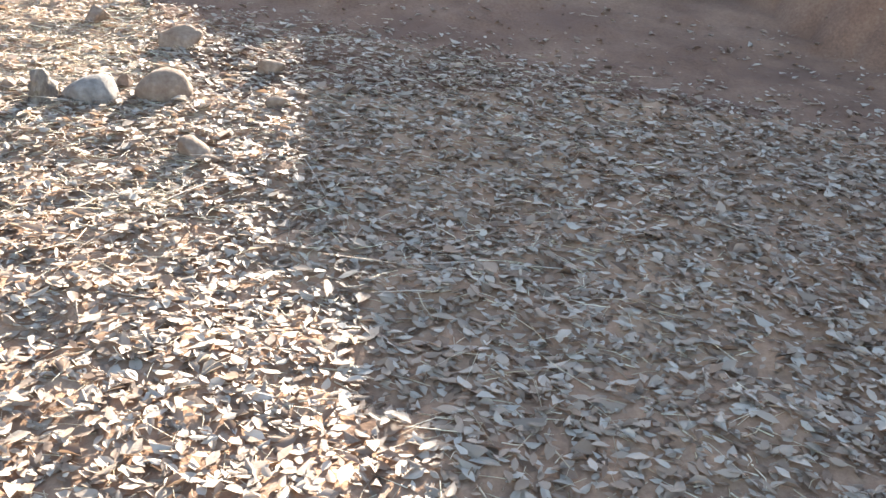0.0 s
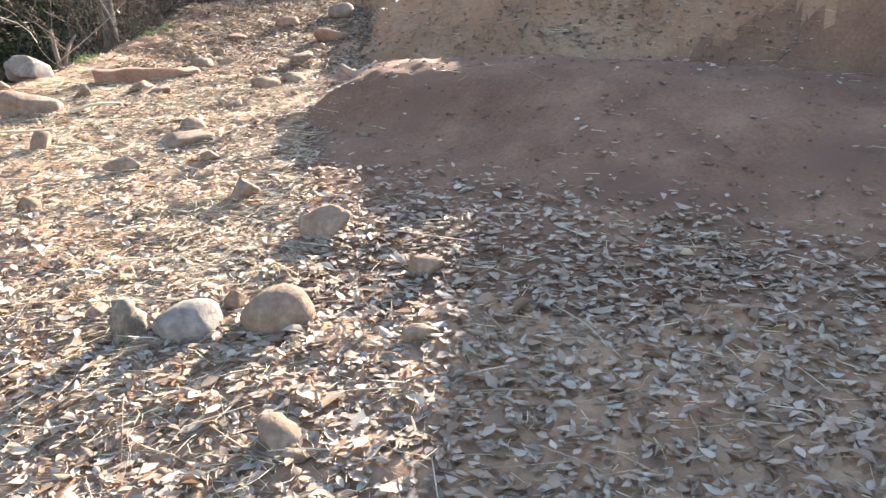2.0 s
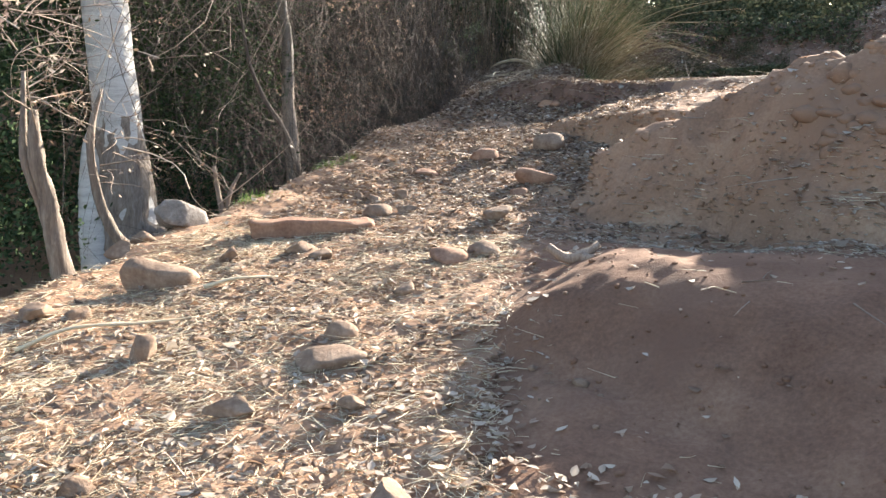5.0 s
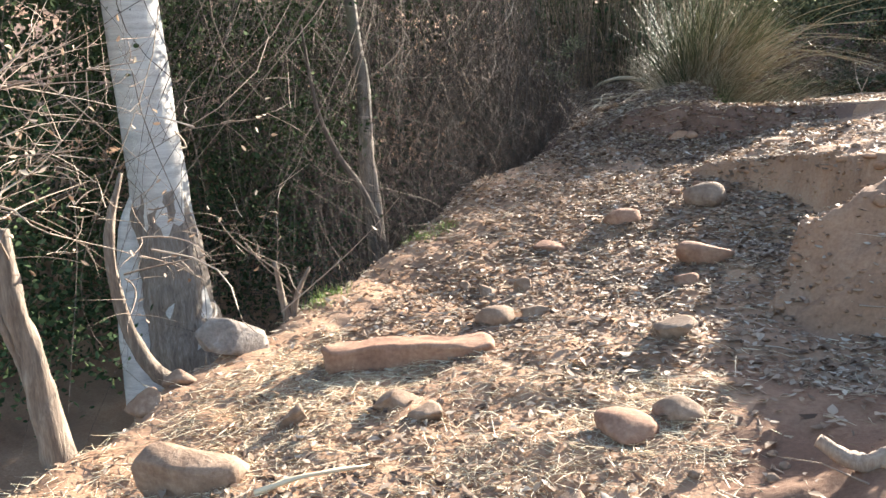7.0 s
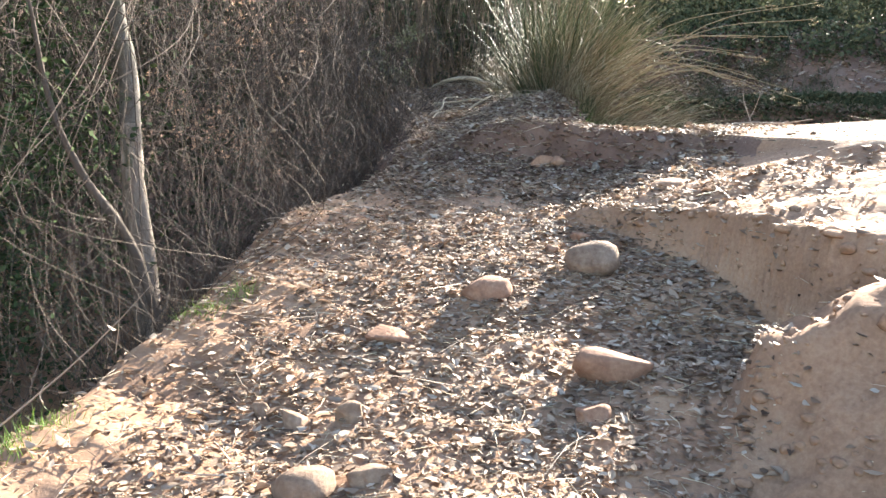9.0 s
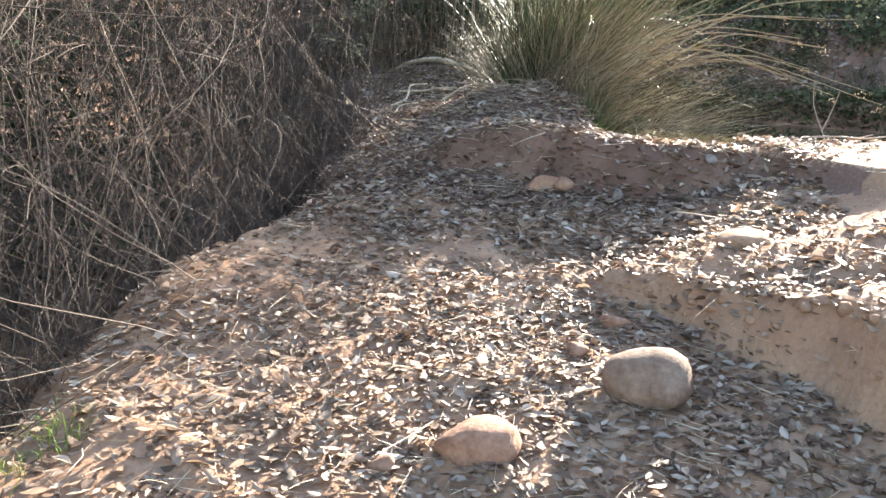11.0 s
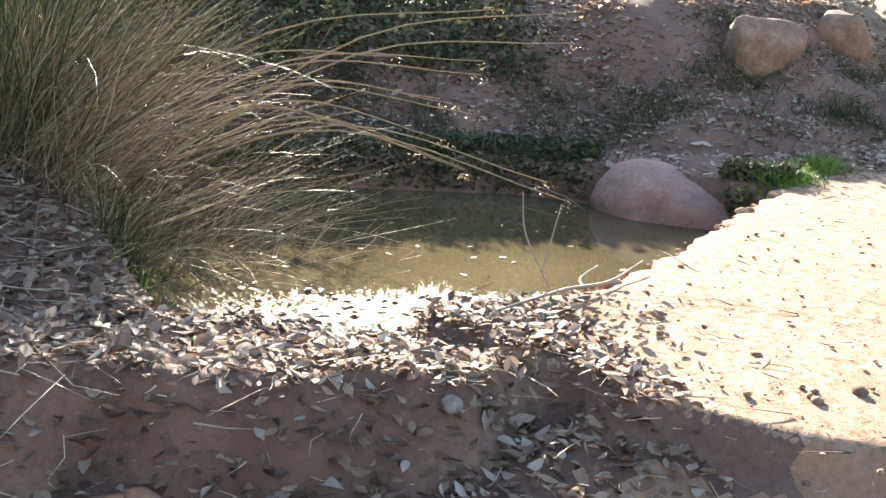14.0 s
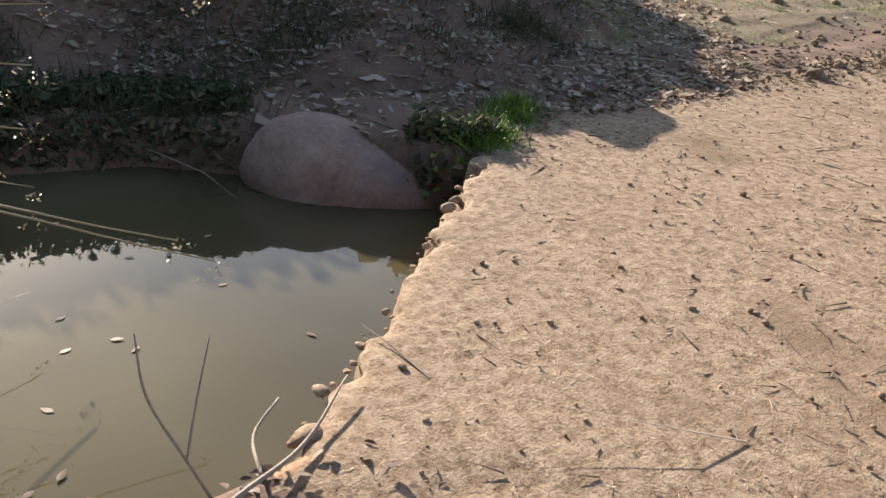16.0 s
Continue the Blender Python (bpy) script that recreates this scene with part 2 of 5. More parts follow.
def flakes(p, size, tilt, wide=0.55, curl=0.25, down=None, plain=False):
    """Leaf shapes at the points p: six outline points round a raised rib, turned at random."""
    n = len(p)
    t = np.array([[0, -0.5, 0], [wide * 0.42, -0.18, 1], [wide * 0.40, 0.16, 1], [0, 0.55, 0.3], [-wide * 0.40, 0.14, 1], [-wide * 0.44, -0.16, 1]])
    if plain:
        t = np.array([[0, -0.5, 0], [wide * 0.45, 0, 0.6], [0, 0.5, 0], [-wide * 0.45, 0, 0.6]])
    s = np.broadcast_to(np.asarray(size, float), (n,))
    v = np.repeat(t[None], n, 0)
    cu = curl * rng.normal(0.2, 0.8, (n, 1))
    v[:, :, 2] = v[:, :, 2] * cu * wide + (t[None, :, 1] ** 2) * rng.normal(0.2, 0.5, (n, 1)) * curl * 2
    v[:, :, 0] *= rng.uniform(0.7, 1.25, (n, 1))
    v *= s[:, None, None]
    yaw, tx, ty = rng.uniform(0, 2 * np.pi, n), rng.normal(0, 1, n) * tilt, rng.normal(0, 1, n) * tilt
    if down is not None:
        tx = tx + down
    cx, sx = np.cos(tx)[:, None], np.sin(tx)[:, None]
    v[:, :, 1], v[:, :, 2] = v[:, :, 1] * cx - v[:, :, 2] * sx, v[:, :, 1] * sx + v[:, :, 2] * cx
    cy, sy = np.cos(ty)[:, None], np.sin(ty)[:, None]
    v[:, :, 0], v[:, :, 2] = v[:, :, 0] * cy + v[:, :, 2] * sy, -v[:, :, 0] * sy + v[:, :, 2] * cy
    cz, sz = np.cos(yaw)[:, None], np.sin(yaw)[:, None]
    v[:, :, 0], v[:, :, 1] = v[:, :, 0] * cz - v[:, :, 1] * sz, v[:, :, 0] * sz + v[:, :, 1] * cz
    v += p[:, None, :]
    f = np.array([[0, 1, 2, 3]]) if plain else np.array([[0, 1, 2, 3], [3, 4, 5, 0]])
    return v.reshape(-1, 3), [(np.arange(n)[:, None, None] * len(t) + f[None]).reshape(-1, 4)]


def ribbons(base, way, length, width, droop, segs=6, sides=3, side_curve=0.0):
    """Thin tapering stems from the points base along the directions way, bent down by droop."""
    n = len(base)
    u = np.linspace(0, 1, segs + 1)
    way = way / np.linalg.norm(way, axis=1, keepdims=True)
    L = np.broadcast_to(np.asarray(length, float), (n,))
    c = base[:, None, :] + way[:, None, :] * (u[None, :, None] * L[:, None, None])
    c[:, :, 2] -= (np.broadcast_to(np.asarray(droop, float), (n,)) * L)[:, None] * (u ** 2)[None]
    if side_curve:
        ph = rng.uniform(0, 6.28, (n, 1))
        am = rng.normal(0, side_curve, (n, 1)) * L[:, None]
        c[:, :, 0] += am * np.sin(u[None] * 4 + ph) - am * np.sin(ph)
        c[:, :, 1] += am * np.cos(u[None] * 5 + ph) - am * np.cos(ph)
    d = np.gradient(c, axis=1)
    d /= np.linalg.norm(d, axis=2, keepdims=True) + 1e-9
    ref = rng.normal(0, 1, (n, 1, 3))
    a = np.cross(d, ref)
    a /= np.linalg.norm(a, axis=2, keepdims=True) + 1e-9
    b = np.cross(d, a)
    w = np.broadcast_to(np.asarray(width, float), (n,))[:, None, None] * (1 - 0.8 * u)[None, :, None]
    rings = [c + w * (a * np.cos(q) + b * np.sin(q)) for q in np.arange(sides) * 2 * np.pi / sides]
    v = np.stack(rings, 2)
    m = (segs + 1) * sides
    f = []
    for i in range(segs):
        for k in range(sides):
            f.append([i * sides + k, i * sides + (k + 1) % sides, (i + 1) * sides + (k + 1) % sides, (i + 1) * sides + k])
    f = np.array(f)
    return v.reshape(-1, 3), [(np.arange(n)[:, None, None] * m + f[None]).reshape(-1, 4)]


def tube(points, radii, sides=10, rough=0.0, seed=0):
    """A limb along a line of points, smoothed, with an uneven skin and closed ends."""
    pts, rad = np.array(points, float), np.array(radii, float)
    k = np.linspace(0, len(pts) - 1, (len(pts) - 1) * 5 + 1)
    idx = np.arange(len(pts))
    m = np.zeros((len(pts), 3))
    m[1:-1] = (pts[2:] - pts[:-2]) / 2
    m[0], m[-1] = pts[1] - pts[0], pts[-1] - pts[-2]
    c, r = [], np.interp(k, idx, rad)
    for q in k:
        i = min(int(q), len(pts) - 2)
        t = q - i
        c.append((2 * t ** 3 - 3 * t * t + 1) * pts[i] + (t ** 3 - 2 * t * t + t) * m[i] + (3 * t * t - 2 * t ** 3) * pts[i + 1] + (t ** 3 - t * t) * m[i + 1])
    c = np.array(c)
    d = np.gradient(c, axis=0)
    d /= np.linalg.norm(d, axis=1, keepdims=True)
    ref = np.array([0.31, 0.87, 0.38])
    a = np.cross(d, ref)
    a /= np.linalg.norm(a, axis=1, keepdims=True)
    b = np.cross(d, a)
    q = np.arange(sides) * 2 * np.pi / sides
    lump = 1 + rough * vnoise(q[None, :] * 3 + seed * 9.7, k[:, None] * 3.1, 1.0, seed) + 0.5 * rough * vnoise(q[None, :] * 8, k[:, None] * 7.7, 1.0, seed + 5)
    v = c[:, None, :] + (r[:, None] * lump)[:, :, None] * (a[:, None] * np.cos(q)[None, :, None] + b[:, None] * np.sin(q)[None, :, None])
    n = len(k)
    f = np.array([[i * sides + j, i * sides + (j + 1) % sides, (i + 1) * sides + (j + 1) % sides, (i + 1) * sides + j] for i in range(n - 1) for j in range(sides)])
    caps = np.array([list(range(sides))[::-1], [(n - 1) * sides + j for j in range(sides)]])
    return v.reshape(-1, 3), [f, caps]


def merged(pieces):
    vs, quads, tris, rest, o = [], [], [], [], 0
    for v, fs in pieces:
        vs.append(v)
        for f in fs:
            (quads if f.shape[1] == 4 else tris if f.shape[1] == 3 else rest).append(f + o)
        o += len(v)
    out = [np.concatenate(g) for g in (quads, tris) if g]
    return np.concatenate(vs), out + rest


def stone_mesh(name, sx, sy, sz, mat, seed=0, facets=0.25, subdiv=3):
    """A stone: a ball cut by random planes, then made uneven."""
    bm = bmesh.new()
    bmesh.ops.create_icosphere(bm, subdivisions=subdiv, radius=1)
    r = random.Random(seed)
    planes = [(Vector((r.gauss(0, 1), r.gauss(0, 1), r.gauss(0.2, 0.8))).normalized(), r.uniform(0.36, 0.70)) for _ in range(10)]
    off = Vector((r.uniform(0, 50), r.uniform(0, 50), r.uniform(0, 50)))
    for v in bm.verts:
        for nrm, d in planes:
            e = v.co.dot(nrm) - d
            if e > 0:
                v.co -= nrm * e * min(0.97, (0.45 if facets > 0.1 else 0.1) + facets * 1.4)
        v.co *= 1.25 + 0.17 * noise.noise(v.co * 1.3 + off) + 0.07 * noise.noise(v.co * 4.0 + off) + 0.03 * noise.noise(v.co * 9.0 + off)
        v.co.x, v.co.y, v.co.z = v.co.x * sx, v.co.y * sy, v.co.z * sz
    for f in bm.faces:
        f.smooth = True
    me = bpy.data.meshes.new(name)
    bm.to_mesh(me)
    bm.free()
    me.materials.append(mat)
    return me

# ---- the lie of the land ----
WATER_Z = 1.55


def bank_edge(y):
    """x of the left bank's brink."""
    return np.interp(y, [-4, 3, 5.5, 6.6, 7.7, 9, 10, 11, 12, 13.3, 14.7, 16, 18, 22], [-8, -6.6, -5.7, -5.75, -6.0, -6.15, -6.3, -6.5, -6.72, -6.66, -6.9, -7.45, -8.7, -10])


def slab_side(x, y):
    """Distance past the slab's edge towards the pool."""
    return (x + 3.6) * -0.584 + (y - 14.5) * 0.812


def pool_far(x):
    return np.interp(x, [-7, -4.6, -2.6, -2.1, -1.4, -0.8], [17.3, 17.8, 17.65, 17.3, 16.4, 15.9])


def in_pool(x, y):
    return sm(-0.12, 0.03, slab_side(x, y)) * sm(0, 0.25, pool_far(x) - y) * sm(-5.6, -5.1, x + 0.35 * (y - 16)) * sm(14.78, 15.0, y + 0.06 * vnoise(x, y, 0.4, 3))


def slab_height(x, y):
    return 1.72 + 0.075 * (x + 3.4) + 0.02 * np.maximum(y - 15.5, 0)


def shelf_front(x):
    """y of the cut face below the road's shelf."""
    return np.interp(x, [-4.9, -4.2, -3.75, -3.34, -2.99, -2.4, 5], [12.65, 12.38, 11.98, 11.52, 10.97, 10.65, 10.4])


def land(x, y, fine=True):
    """Height of the ground."""
    x, y = np.asarray(x, float), np.asarray(y, float)
    wob = 0.10 * vnoise(x, y, 0.55, 11) + 0.05 * vnoise(x, y, 0.2, 12)
    z = np.interp(y, [-30, 0, 2.6, 4.3, 7.7, 9.6, 10.5, 11.6, 13.3, 14.2, 15, 16, 17.5, 18.5, 20, 40], [-2.2, -0.3, -0.01, 0.2, 0.53, 0.66, 0.80, 0.98, 1.19, 1.36, 1.45, 1.54, 1.64, 1.72, 1.7, 1.8])
    xp = np.interp(y, [2.6, 7, 10, 13], [-0.8, -3.2, -4.8, -5.0])
    z = z + 0.075 * np.clip(x - xp, 0, 3) * (1 - sm(8.6, 9.6, y)) - 0.02 * np.clip(xp - x, 0, 2)
    z = z - 0.16 * np.exp(-((x + 2.1) ** 2 / 0.7 + (y - 8.95) ** 2 / 0.12))
    z = z - 0.085 * np.exp(-((x + 5.0) ** 2 / 0.8 + (y - 8.8) ** 2 / 4.0))
    # hump of bare earth in front of the berm, steep at its end beside the path
    rise_from = np.interp(x, [-2.6, -1.9, -1.2, -0.4], [6.5, 6.35, 6.0, 5.0])
    hump = sm(-2.92, -2.1, x + wob * 0.8) * sm(0, 1, (y + wob * 0.6 - rise_from) / (6.98 - rise_from)) * (1 - sm(7.15, 8.5, y))
    z = z + (0.31 - 0.09 * sm(-1.0, 0.4, x)) * hump
    # berm of dug earth on the right, its unseen right end raised to cast shade
    xx = x + wob * 0.9
    top = np.interp(xx, [-3.4, -3.0, -2.75, -2.2, -1.6, -1.0, -0.6, -0.04, 0.3, 0.7, 1.7, 4, 9, 30], [1.08, 1.22, 1.40, 1.70, 1.96, 2.15, 2.29, 2.55, 2.80, 3.06, 3.50, 4.6, 4.8, 4.4])
    foot = np.interp(xx, [-3.4, -2.8, -2, -1.5, 0.4, 1.6, 3, 6, 30], [9.75, 9.5, 9.4, 9.0, 8.75, 7.9, 6.0, 3.0, -12])
    crest = np.interp(xx, [-3.4, -2.5, 0.4, 2, 4, 9, 30], [10.15, 10.15, 10.1, 9.9, 8.8, 6.5, 0])
    u = np.clip((y + wob * 1.2 - foot) / (crest - foot), 0, 1)
    bm_ = u ** 0.75 * (1 - sm(0.25, 1.1, y - crest + wob))
    clods = np.abs(vnoise(x, y * 1.0 + 2.1 * z, 0.26, 51)) * 0.11 + np.abs(vnoise(x, y, 0.13, 52)) * 0.03 + 0.03 * np.abs(vnoise(x, y * 0.15, 0.2, 53))
    berm = z + np.maximum(top - z, 0) * bm_ - clods * np.minimum(u * 4, 1) * (1 - sm(0.3, 1.0, y - crest))
    z = np.where(x > -3.6, z + (berm - z) * sm(-3.34, -3.26, x + wob * 0.35), z)
    # shelf of the road
    shelf = np.minimum(1.48 + 0.30 * np.clip(x + 3.3, -2, 0.35) + 0.06 * np.clip(x + 2.95, 0, 3) + 0.12 * (y - 12), slab_height(x, y) - 0.06)
    front = shelf_front(x)
    left = np.interp(y, [11.5, 12.3, 12.7, 13.0, 13.2, 13.5, 13.8, 14.2, 14.5], [-3.9, -4.0, -3.5, -3.05, -3.2, -3.55, -3.82, -3.95, -4.2])
    m = sm(-0.03, 0.07, y - front + wob) * sm(-0.04, 0.08, x - left + wob * 0.6) * (1 - sm(18, 21, y) * sm(3, -1, x))
    low_m = sm(-0.06, 0.07, y - front + wob + 0.05 * vnoise(x, y, 0.14, 17)) * sm(-4.95, -4.5, x + wob) * (1 - sm(13.9, 14.1, y))
    z = z + low_m * np.maximum(shelf - z, 0)
    shelf = shelf + sm(12.85, 13.05, y + wob) * (slab_height(x, y) - 0.006 - shelf)
    z = z + m * np.maximum(shelf - z, 0)
    # hollow with leaves between shelf and berm tip
    z = z - 0.10 * np.exp(-((x + 3.45) ** 2 / 0.25 + (y - 10.95) ** 2 / 0.12)) * (1 - m)
    # leaf bank between path and pool, mound under the reeds
    scarp = 0.16 * vnoise(x, 0 * y, 0.55, 71) + 0.07 * vnoise(x, 0 * y, 0.19, 72)
    rim = sm(13.98, 14.24, y + wob * 0.9 + scarp + 0.12 * sm(-4.8, -4.3, x)) * sm(-6.6, -5.7, x) * (1 - sm(15.5, 17, y)) * (1 - m)
    z = z + rim * np.maximum(1.65 - 0.10 * np.clip((y - 14.2) / 0.55, 0, 1.3) - z, 0)
    z = z + 0.33 * np.exp(-((x + 5.72) ** 2 / 0.75 + (y - 16.1) ** 2 / 1.3))
    z = z + 0.17 * np.exp(-((x + 7.6) ** 2 / 0.7 + (y - 18.0) ** 2 / 0.35))
    z = z + 0.12 * np.exp(-((x + 6.7) ** 2 / 1.6 + (y - 17.3) ** 2 / 1.4))
    # pool bed
    ip = in_pool(x, y)
    z = z + ip * np.minimum(1.2 - z, 0)
    # far bank
    fb = y - np.interp(x, [-7, -4.6, -2.6, -1.8, -0.8, 0, 1.2, 3, 6], [17.3, 17.8, 17.68, 17.6, 17.4, 17.5, 17.75, 18.5, 20]) + wob * 1.6
    rise = np.interp(fb, [-0.1, 0, 0.12, 0.9, 1.3, 1.9, 2.8, 4, 9], [0, 0, 0.12, 0.44, 0.72, 1.12, 1.36, 1.45, 1.6])
    base = 1.5 + (slab_height(x, y) - 1.55) * sm(-2.6, -0.9, x)
    z = np.where(y > 15.5, np.maximum(z, (base + rise) * sm(-7.2, -5.6, x) * (1 - sm(3.0, 5.5, x)) - 5 * (fb < 0.0)), z)
    # brook's cut on the left, far side of it, hills all round
    e = bank_edge(y) + wob
    z = z - (1.5 * sm(-0.05, 1.3, e - x)) * (1 - sm(19, 24, y)) + 2.2 * sm(3.2, 7.5, e - x)
    z = z + 1.5 * sm(26, 75, y) + 6 * sm(75, 260, y) + 4 * sm(14, 40, -x) + 8 * sm(60, 200, -x) + 3 * sm(20, 70, x) + 4 * sm(20, 80, -y)
    z = z + sm(16.7, 17.5, y) * sm(0.8, 2.0, x) * (1 - sm(28, 40, y)) * (0.06 * np.abs(vnoise(x, y, 0.6, 91)) - 0.03)
    if fine:
        q = (1 - 0.8 * ip) * (1 - 0.9 * m * sm(12.7, 13.4, y) * (1 - sm(16.4, 17.2, y)))
        z = z + q * (0.030 * vnoise(x, y, 0.6, 1) + 0.018 * vnoise(x, y, 0.23, 2) + 0.012 * vnoise(x, y, 0.1, 4) + 0.007 * vnoise(x, y, 0.05, 5))
    return z


def height(x, y):
    return float(land(np.array([x]), np.array([y]))[0])


def axis(lo, hi, step, out_lo, out_hi):
    mid = np.arange(lo, hi + step / 2, step)
    a, b, s = [lo], [hi], step
    while a[-1] > out_lo:
        s *= 1.22
        a.append(a[-1] - s)
    s = step
    while b[-1] < out_hi:
        s *= 1.22
        b.append(b[-1] + s)
    return np.concatenate([a[:0:-1], mid, b[1:]])


gx, gy = axis(-7.4, 2.0, 0.038, -600, 600), axis(0.6, 18.6, 0.038, -600, 900)
GX, GY = np.meshgrid(gx, gy)
GZ = land(GX, GY)
nx, ny = len(gx), len(gy)
ii = np.arange(nx * ny).reshape(ny, nx)
quads = np.stack([ii[:-1, :-1], ii[:-1, 1:], ii[1:, 1:], ii[1:, :-1]], -1).reshape(-1, 4)
ground = new("ground", mesh_from("ground", np.stack([GX, GY, GZ], -1).reshape(-1, 3), [quads], DIRT))
# kinds of earth: dust over the slab, damp soil with shade in its colour round the pool, the stony track beyond
cx, cy = ((GX[:-1, :-1] + GX[1:, 1:]) / 2).ravel(), ((GY[:-1, :-1] + GY[1:, 1:]) / 2).ravel()
jit = 0.18 * vnoise(cx, cy, 0.35, 61) + 0.08 * vnoise(cx, cy, 0.09, 62)
kind_ = np.zeros(len(cx), np.int32)
# scarp and far bank: their shade is put into the earth's colour
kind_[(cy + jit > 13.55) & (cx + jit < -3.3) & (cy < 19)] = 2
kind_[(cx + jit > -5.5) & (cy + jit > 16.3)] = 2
kind_[(cy + jit > 12.98) & (cy + jit < 16.6) & (cx + jit > np.interp(cy, [12.5, 13.0, 13.2, 13.5, 13.8, 14.2], [-3.0, -3.0, -3.15, -3.5, -3.77, -3.8])) & (slab_side(cx, cy) < 0.05) & (np.minimum(np.minimum(GZ[:-1, :-1], GZ[1:, 1:]), np.minimum(GZ[1:, :-1], GZ[:-1, 1:])).ravel() > slab_height(cx, cy) - 0.035)] = 1
kind_[(cx + 1.5 * jit > 1.0 + 0.35 * (cy - 16.5)) & (cy + 1.5 * jit > 17.5)] = 3
kind_[(cx > -3.36) & (cy + jit > 8.2) & (cy + jit < 10.5)] = 5
# slope before the berm: shade painted in with the darkened earth
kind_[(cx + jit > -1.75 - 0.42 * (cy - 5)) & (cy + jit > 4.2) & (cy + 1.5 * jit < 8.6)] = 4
for extra in (SLAB, DAMPSHADE, TRACK, SHADEEARTH, BERM):
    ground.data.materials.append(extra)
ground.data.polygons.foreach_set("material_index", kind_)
tagged(ground, "bare reddish earth path, banks and dug berm", "ground", kind="structure")

# pool
px, py = np.meshgrid(np.linspace(-5.5, -0.6, 60), np.linspace(14.6, 18.1, 40))
pi = np.arange(px.size).reshape(px.shape)
water = new("water", mesh_from("water", np.stack([px, py, np.full_like(px, WATER_Z)], -1).reshape(-1, 3), [np.stack([pi[:-1, :-1], pi[:-1, 1:], pi[1:, 1:], pi[1:, :-1]], -1).reshape(-1, 4)], WATER))
tagged(water, "still murky brown water of a shaded pool", "water", kind="structure")

# slab of the ford: a crust with a broken edge along the pool
sa, sb = np.meshgrid(np.linspace(0, 1, 340), np.linspace(0, 1, 110))
ux, uy = 0.812, 0.584           # along the pool's edge
length, depth = 9.0, 5.2
al, dp = sa * (length + 0.6) - 0.6, (sb ** 1.3) * depth
ragged = (0.04 * vnoise(al, al * 0, 0.22, 31) + 0.03 * vnoise(al, al * 0, 0.09, 32) + 0.02 * vnoise(al, al * 0, 0.04, 34) + 0.05 * vnoise(al, al * 0, 0.7, 33)) * np.exp(-dp * 3)
ex = -3.69 + al * ux + (dp + ragged) * 0.584
ey = 14.565 + al * uy - (dp + ragged) * 0.812
sz = slab_height(ex, ey) + 0.004 * vnoise(ex, ey, 0.8, 21) + 0.0014 * vnoise(ex, ey, 0.2, 22) + 0.0012 * vnoise(ex, ey, 0.07, 23) - 0.02 * np.exp(-dp * 25) - 0.25 * sm(16.35, 16.75, ey + 0.108 * ex + 0.12 * vnoise(ex, ey, 0.3, 26))
under = land(ex, ey)
dive = np.maximum(sm(0.5, 2.2, dp), sm(0.45, 0.05, al - 0.3 * dp + 0.15 * vnoise(ex, ey, 0.3, 25)) * sm(0.02, 0.1, dp))
sz = sz + dive * (np.minimum(under - 0.006, sz) - sz)
sz = np.where((under < slab_height(ex, ey) - 0.03) & (slab_side(ex, ey) < -0.15), under - 0.3, sz)
n0 = ex.size
si = np.arange(n0).reshape(ex.shape)
top_v = np.stack([ex, ey, sz], -1).reshape(-1, 3)
edge = np.stack([ex[0] - 0.02 * rng.uniform(0, 1, 340), ey[0] + 0.02 * rng.uniform(0, 1, 340), sz[0] - 0.14], -1)
edge2 = np.stack([ex[0] + 0.03, ey[0] - 0.03, sz[0] - 0.6], -1)
ei = n0 + np.arange(680).reshape(2, 340)
fs = [np.stack([si[:-1, :-1], si[1:, :-1], si[1:, 1:], si[:-1, 1:]], -1).reshape(-1, 4)]
fs.append(np.stack([si[0, :-1], si[0, 1:], ei[0, 1:], ei[0, :-1]], -1))
fs.append(np.stack([ei[0, :-1], ei[0, 1:], ei[1, 1:], ei[1, :-1]], -1))
slab = new("pavement", mesh_from("pavement", np.concatenate([top_v, edge, edge2]), fs, SLAB))
tagged(slab, "dusty earth-covered slab of the ford with crumbled edge", "slab", kind="structure")

# ---- stones ----


def stone(x, y, sx, sy, sz, mat, label, turn=0.0, seed=0, sink=0.3, name="stone", facets=0.3, tip=0.0, z=None):
    ob = new(name, stone_mesh(name, sx * 0.86, sy * 0.9, sz * 0.8, mat, seed or int(abs(x * 977 + y * 131)), facets))
    ob.matrix_world = pose(x, y, (height(x, y) if z is None else z) + sz * (0.8 - 2 * sink), tip, 0, turn)
    return tagged(ob, label, "rock", "stones along the path" if y < 13 else "")


# boulder in the pool


def round_boulder(x, y, z, sx, sy, sz, turn, tip):
    bm = bmesh.new()
    bmesh.ops.create_icosphere(bm, subdivisions=5, radius=1)
    for v in bm.verts:
        c = v.co
        k = (abs(c.x) ** 2.15 + abs(c.y) ** 2.15 + abs(c.z) ** 2.15) ** (-1 / 2.15)
        k *= 1 + 0.09 * noise.noise(c * 1.4 + Vector((3, 7, 1))) + 0.025 * noise.noise(c * 4.5) + 0.010 * noise.noise(c * 12) + 0.004 * noise.noise(c * 30)
        v.co = Vector((c.x * k * sx, c.y * k * sy, c.z * k * sz * (1.0 - 0.25 * c.x)))
    for f in bm.faces:
        f.smooth = True
    me = bpy.data.meshes.new("boulder")
    bm.to_mesh(me)
    bm.free()
    me.materials.append(BOULDER)
    ob = new("boulder", me)
    ob.matrix_world = pose(x, y, z, 0, tip, turn)
    return tagged(ob, "large smooth brown boulder half sunk in the pool", "rock")


round_boulder(-1.69, 16.93, 1.57, 0.60, 0.41, 0.30, -34, 8)


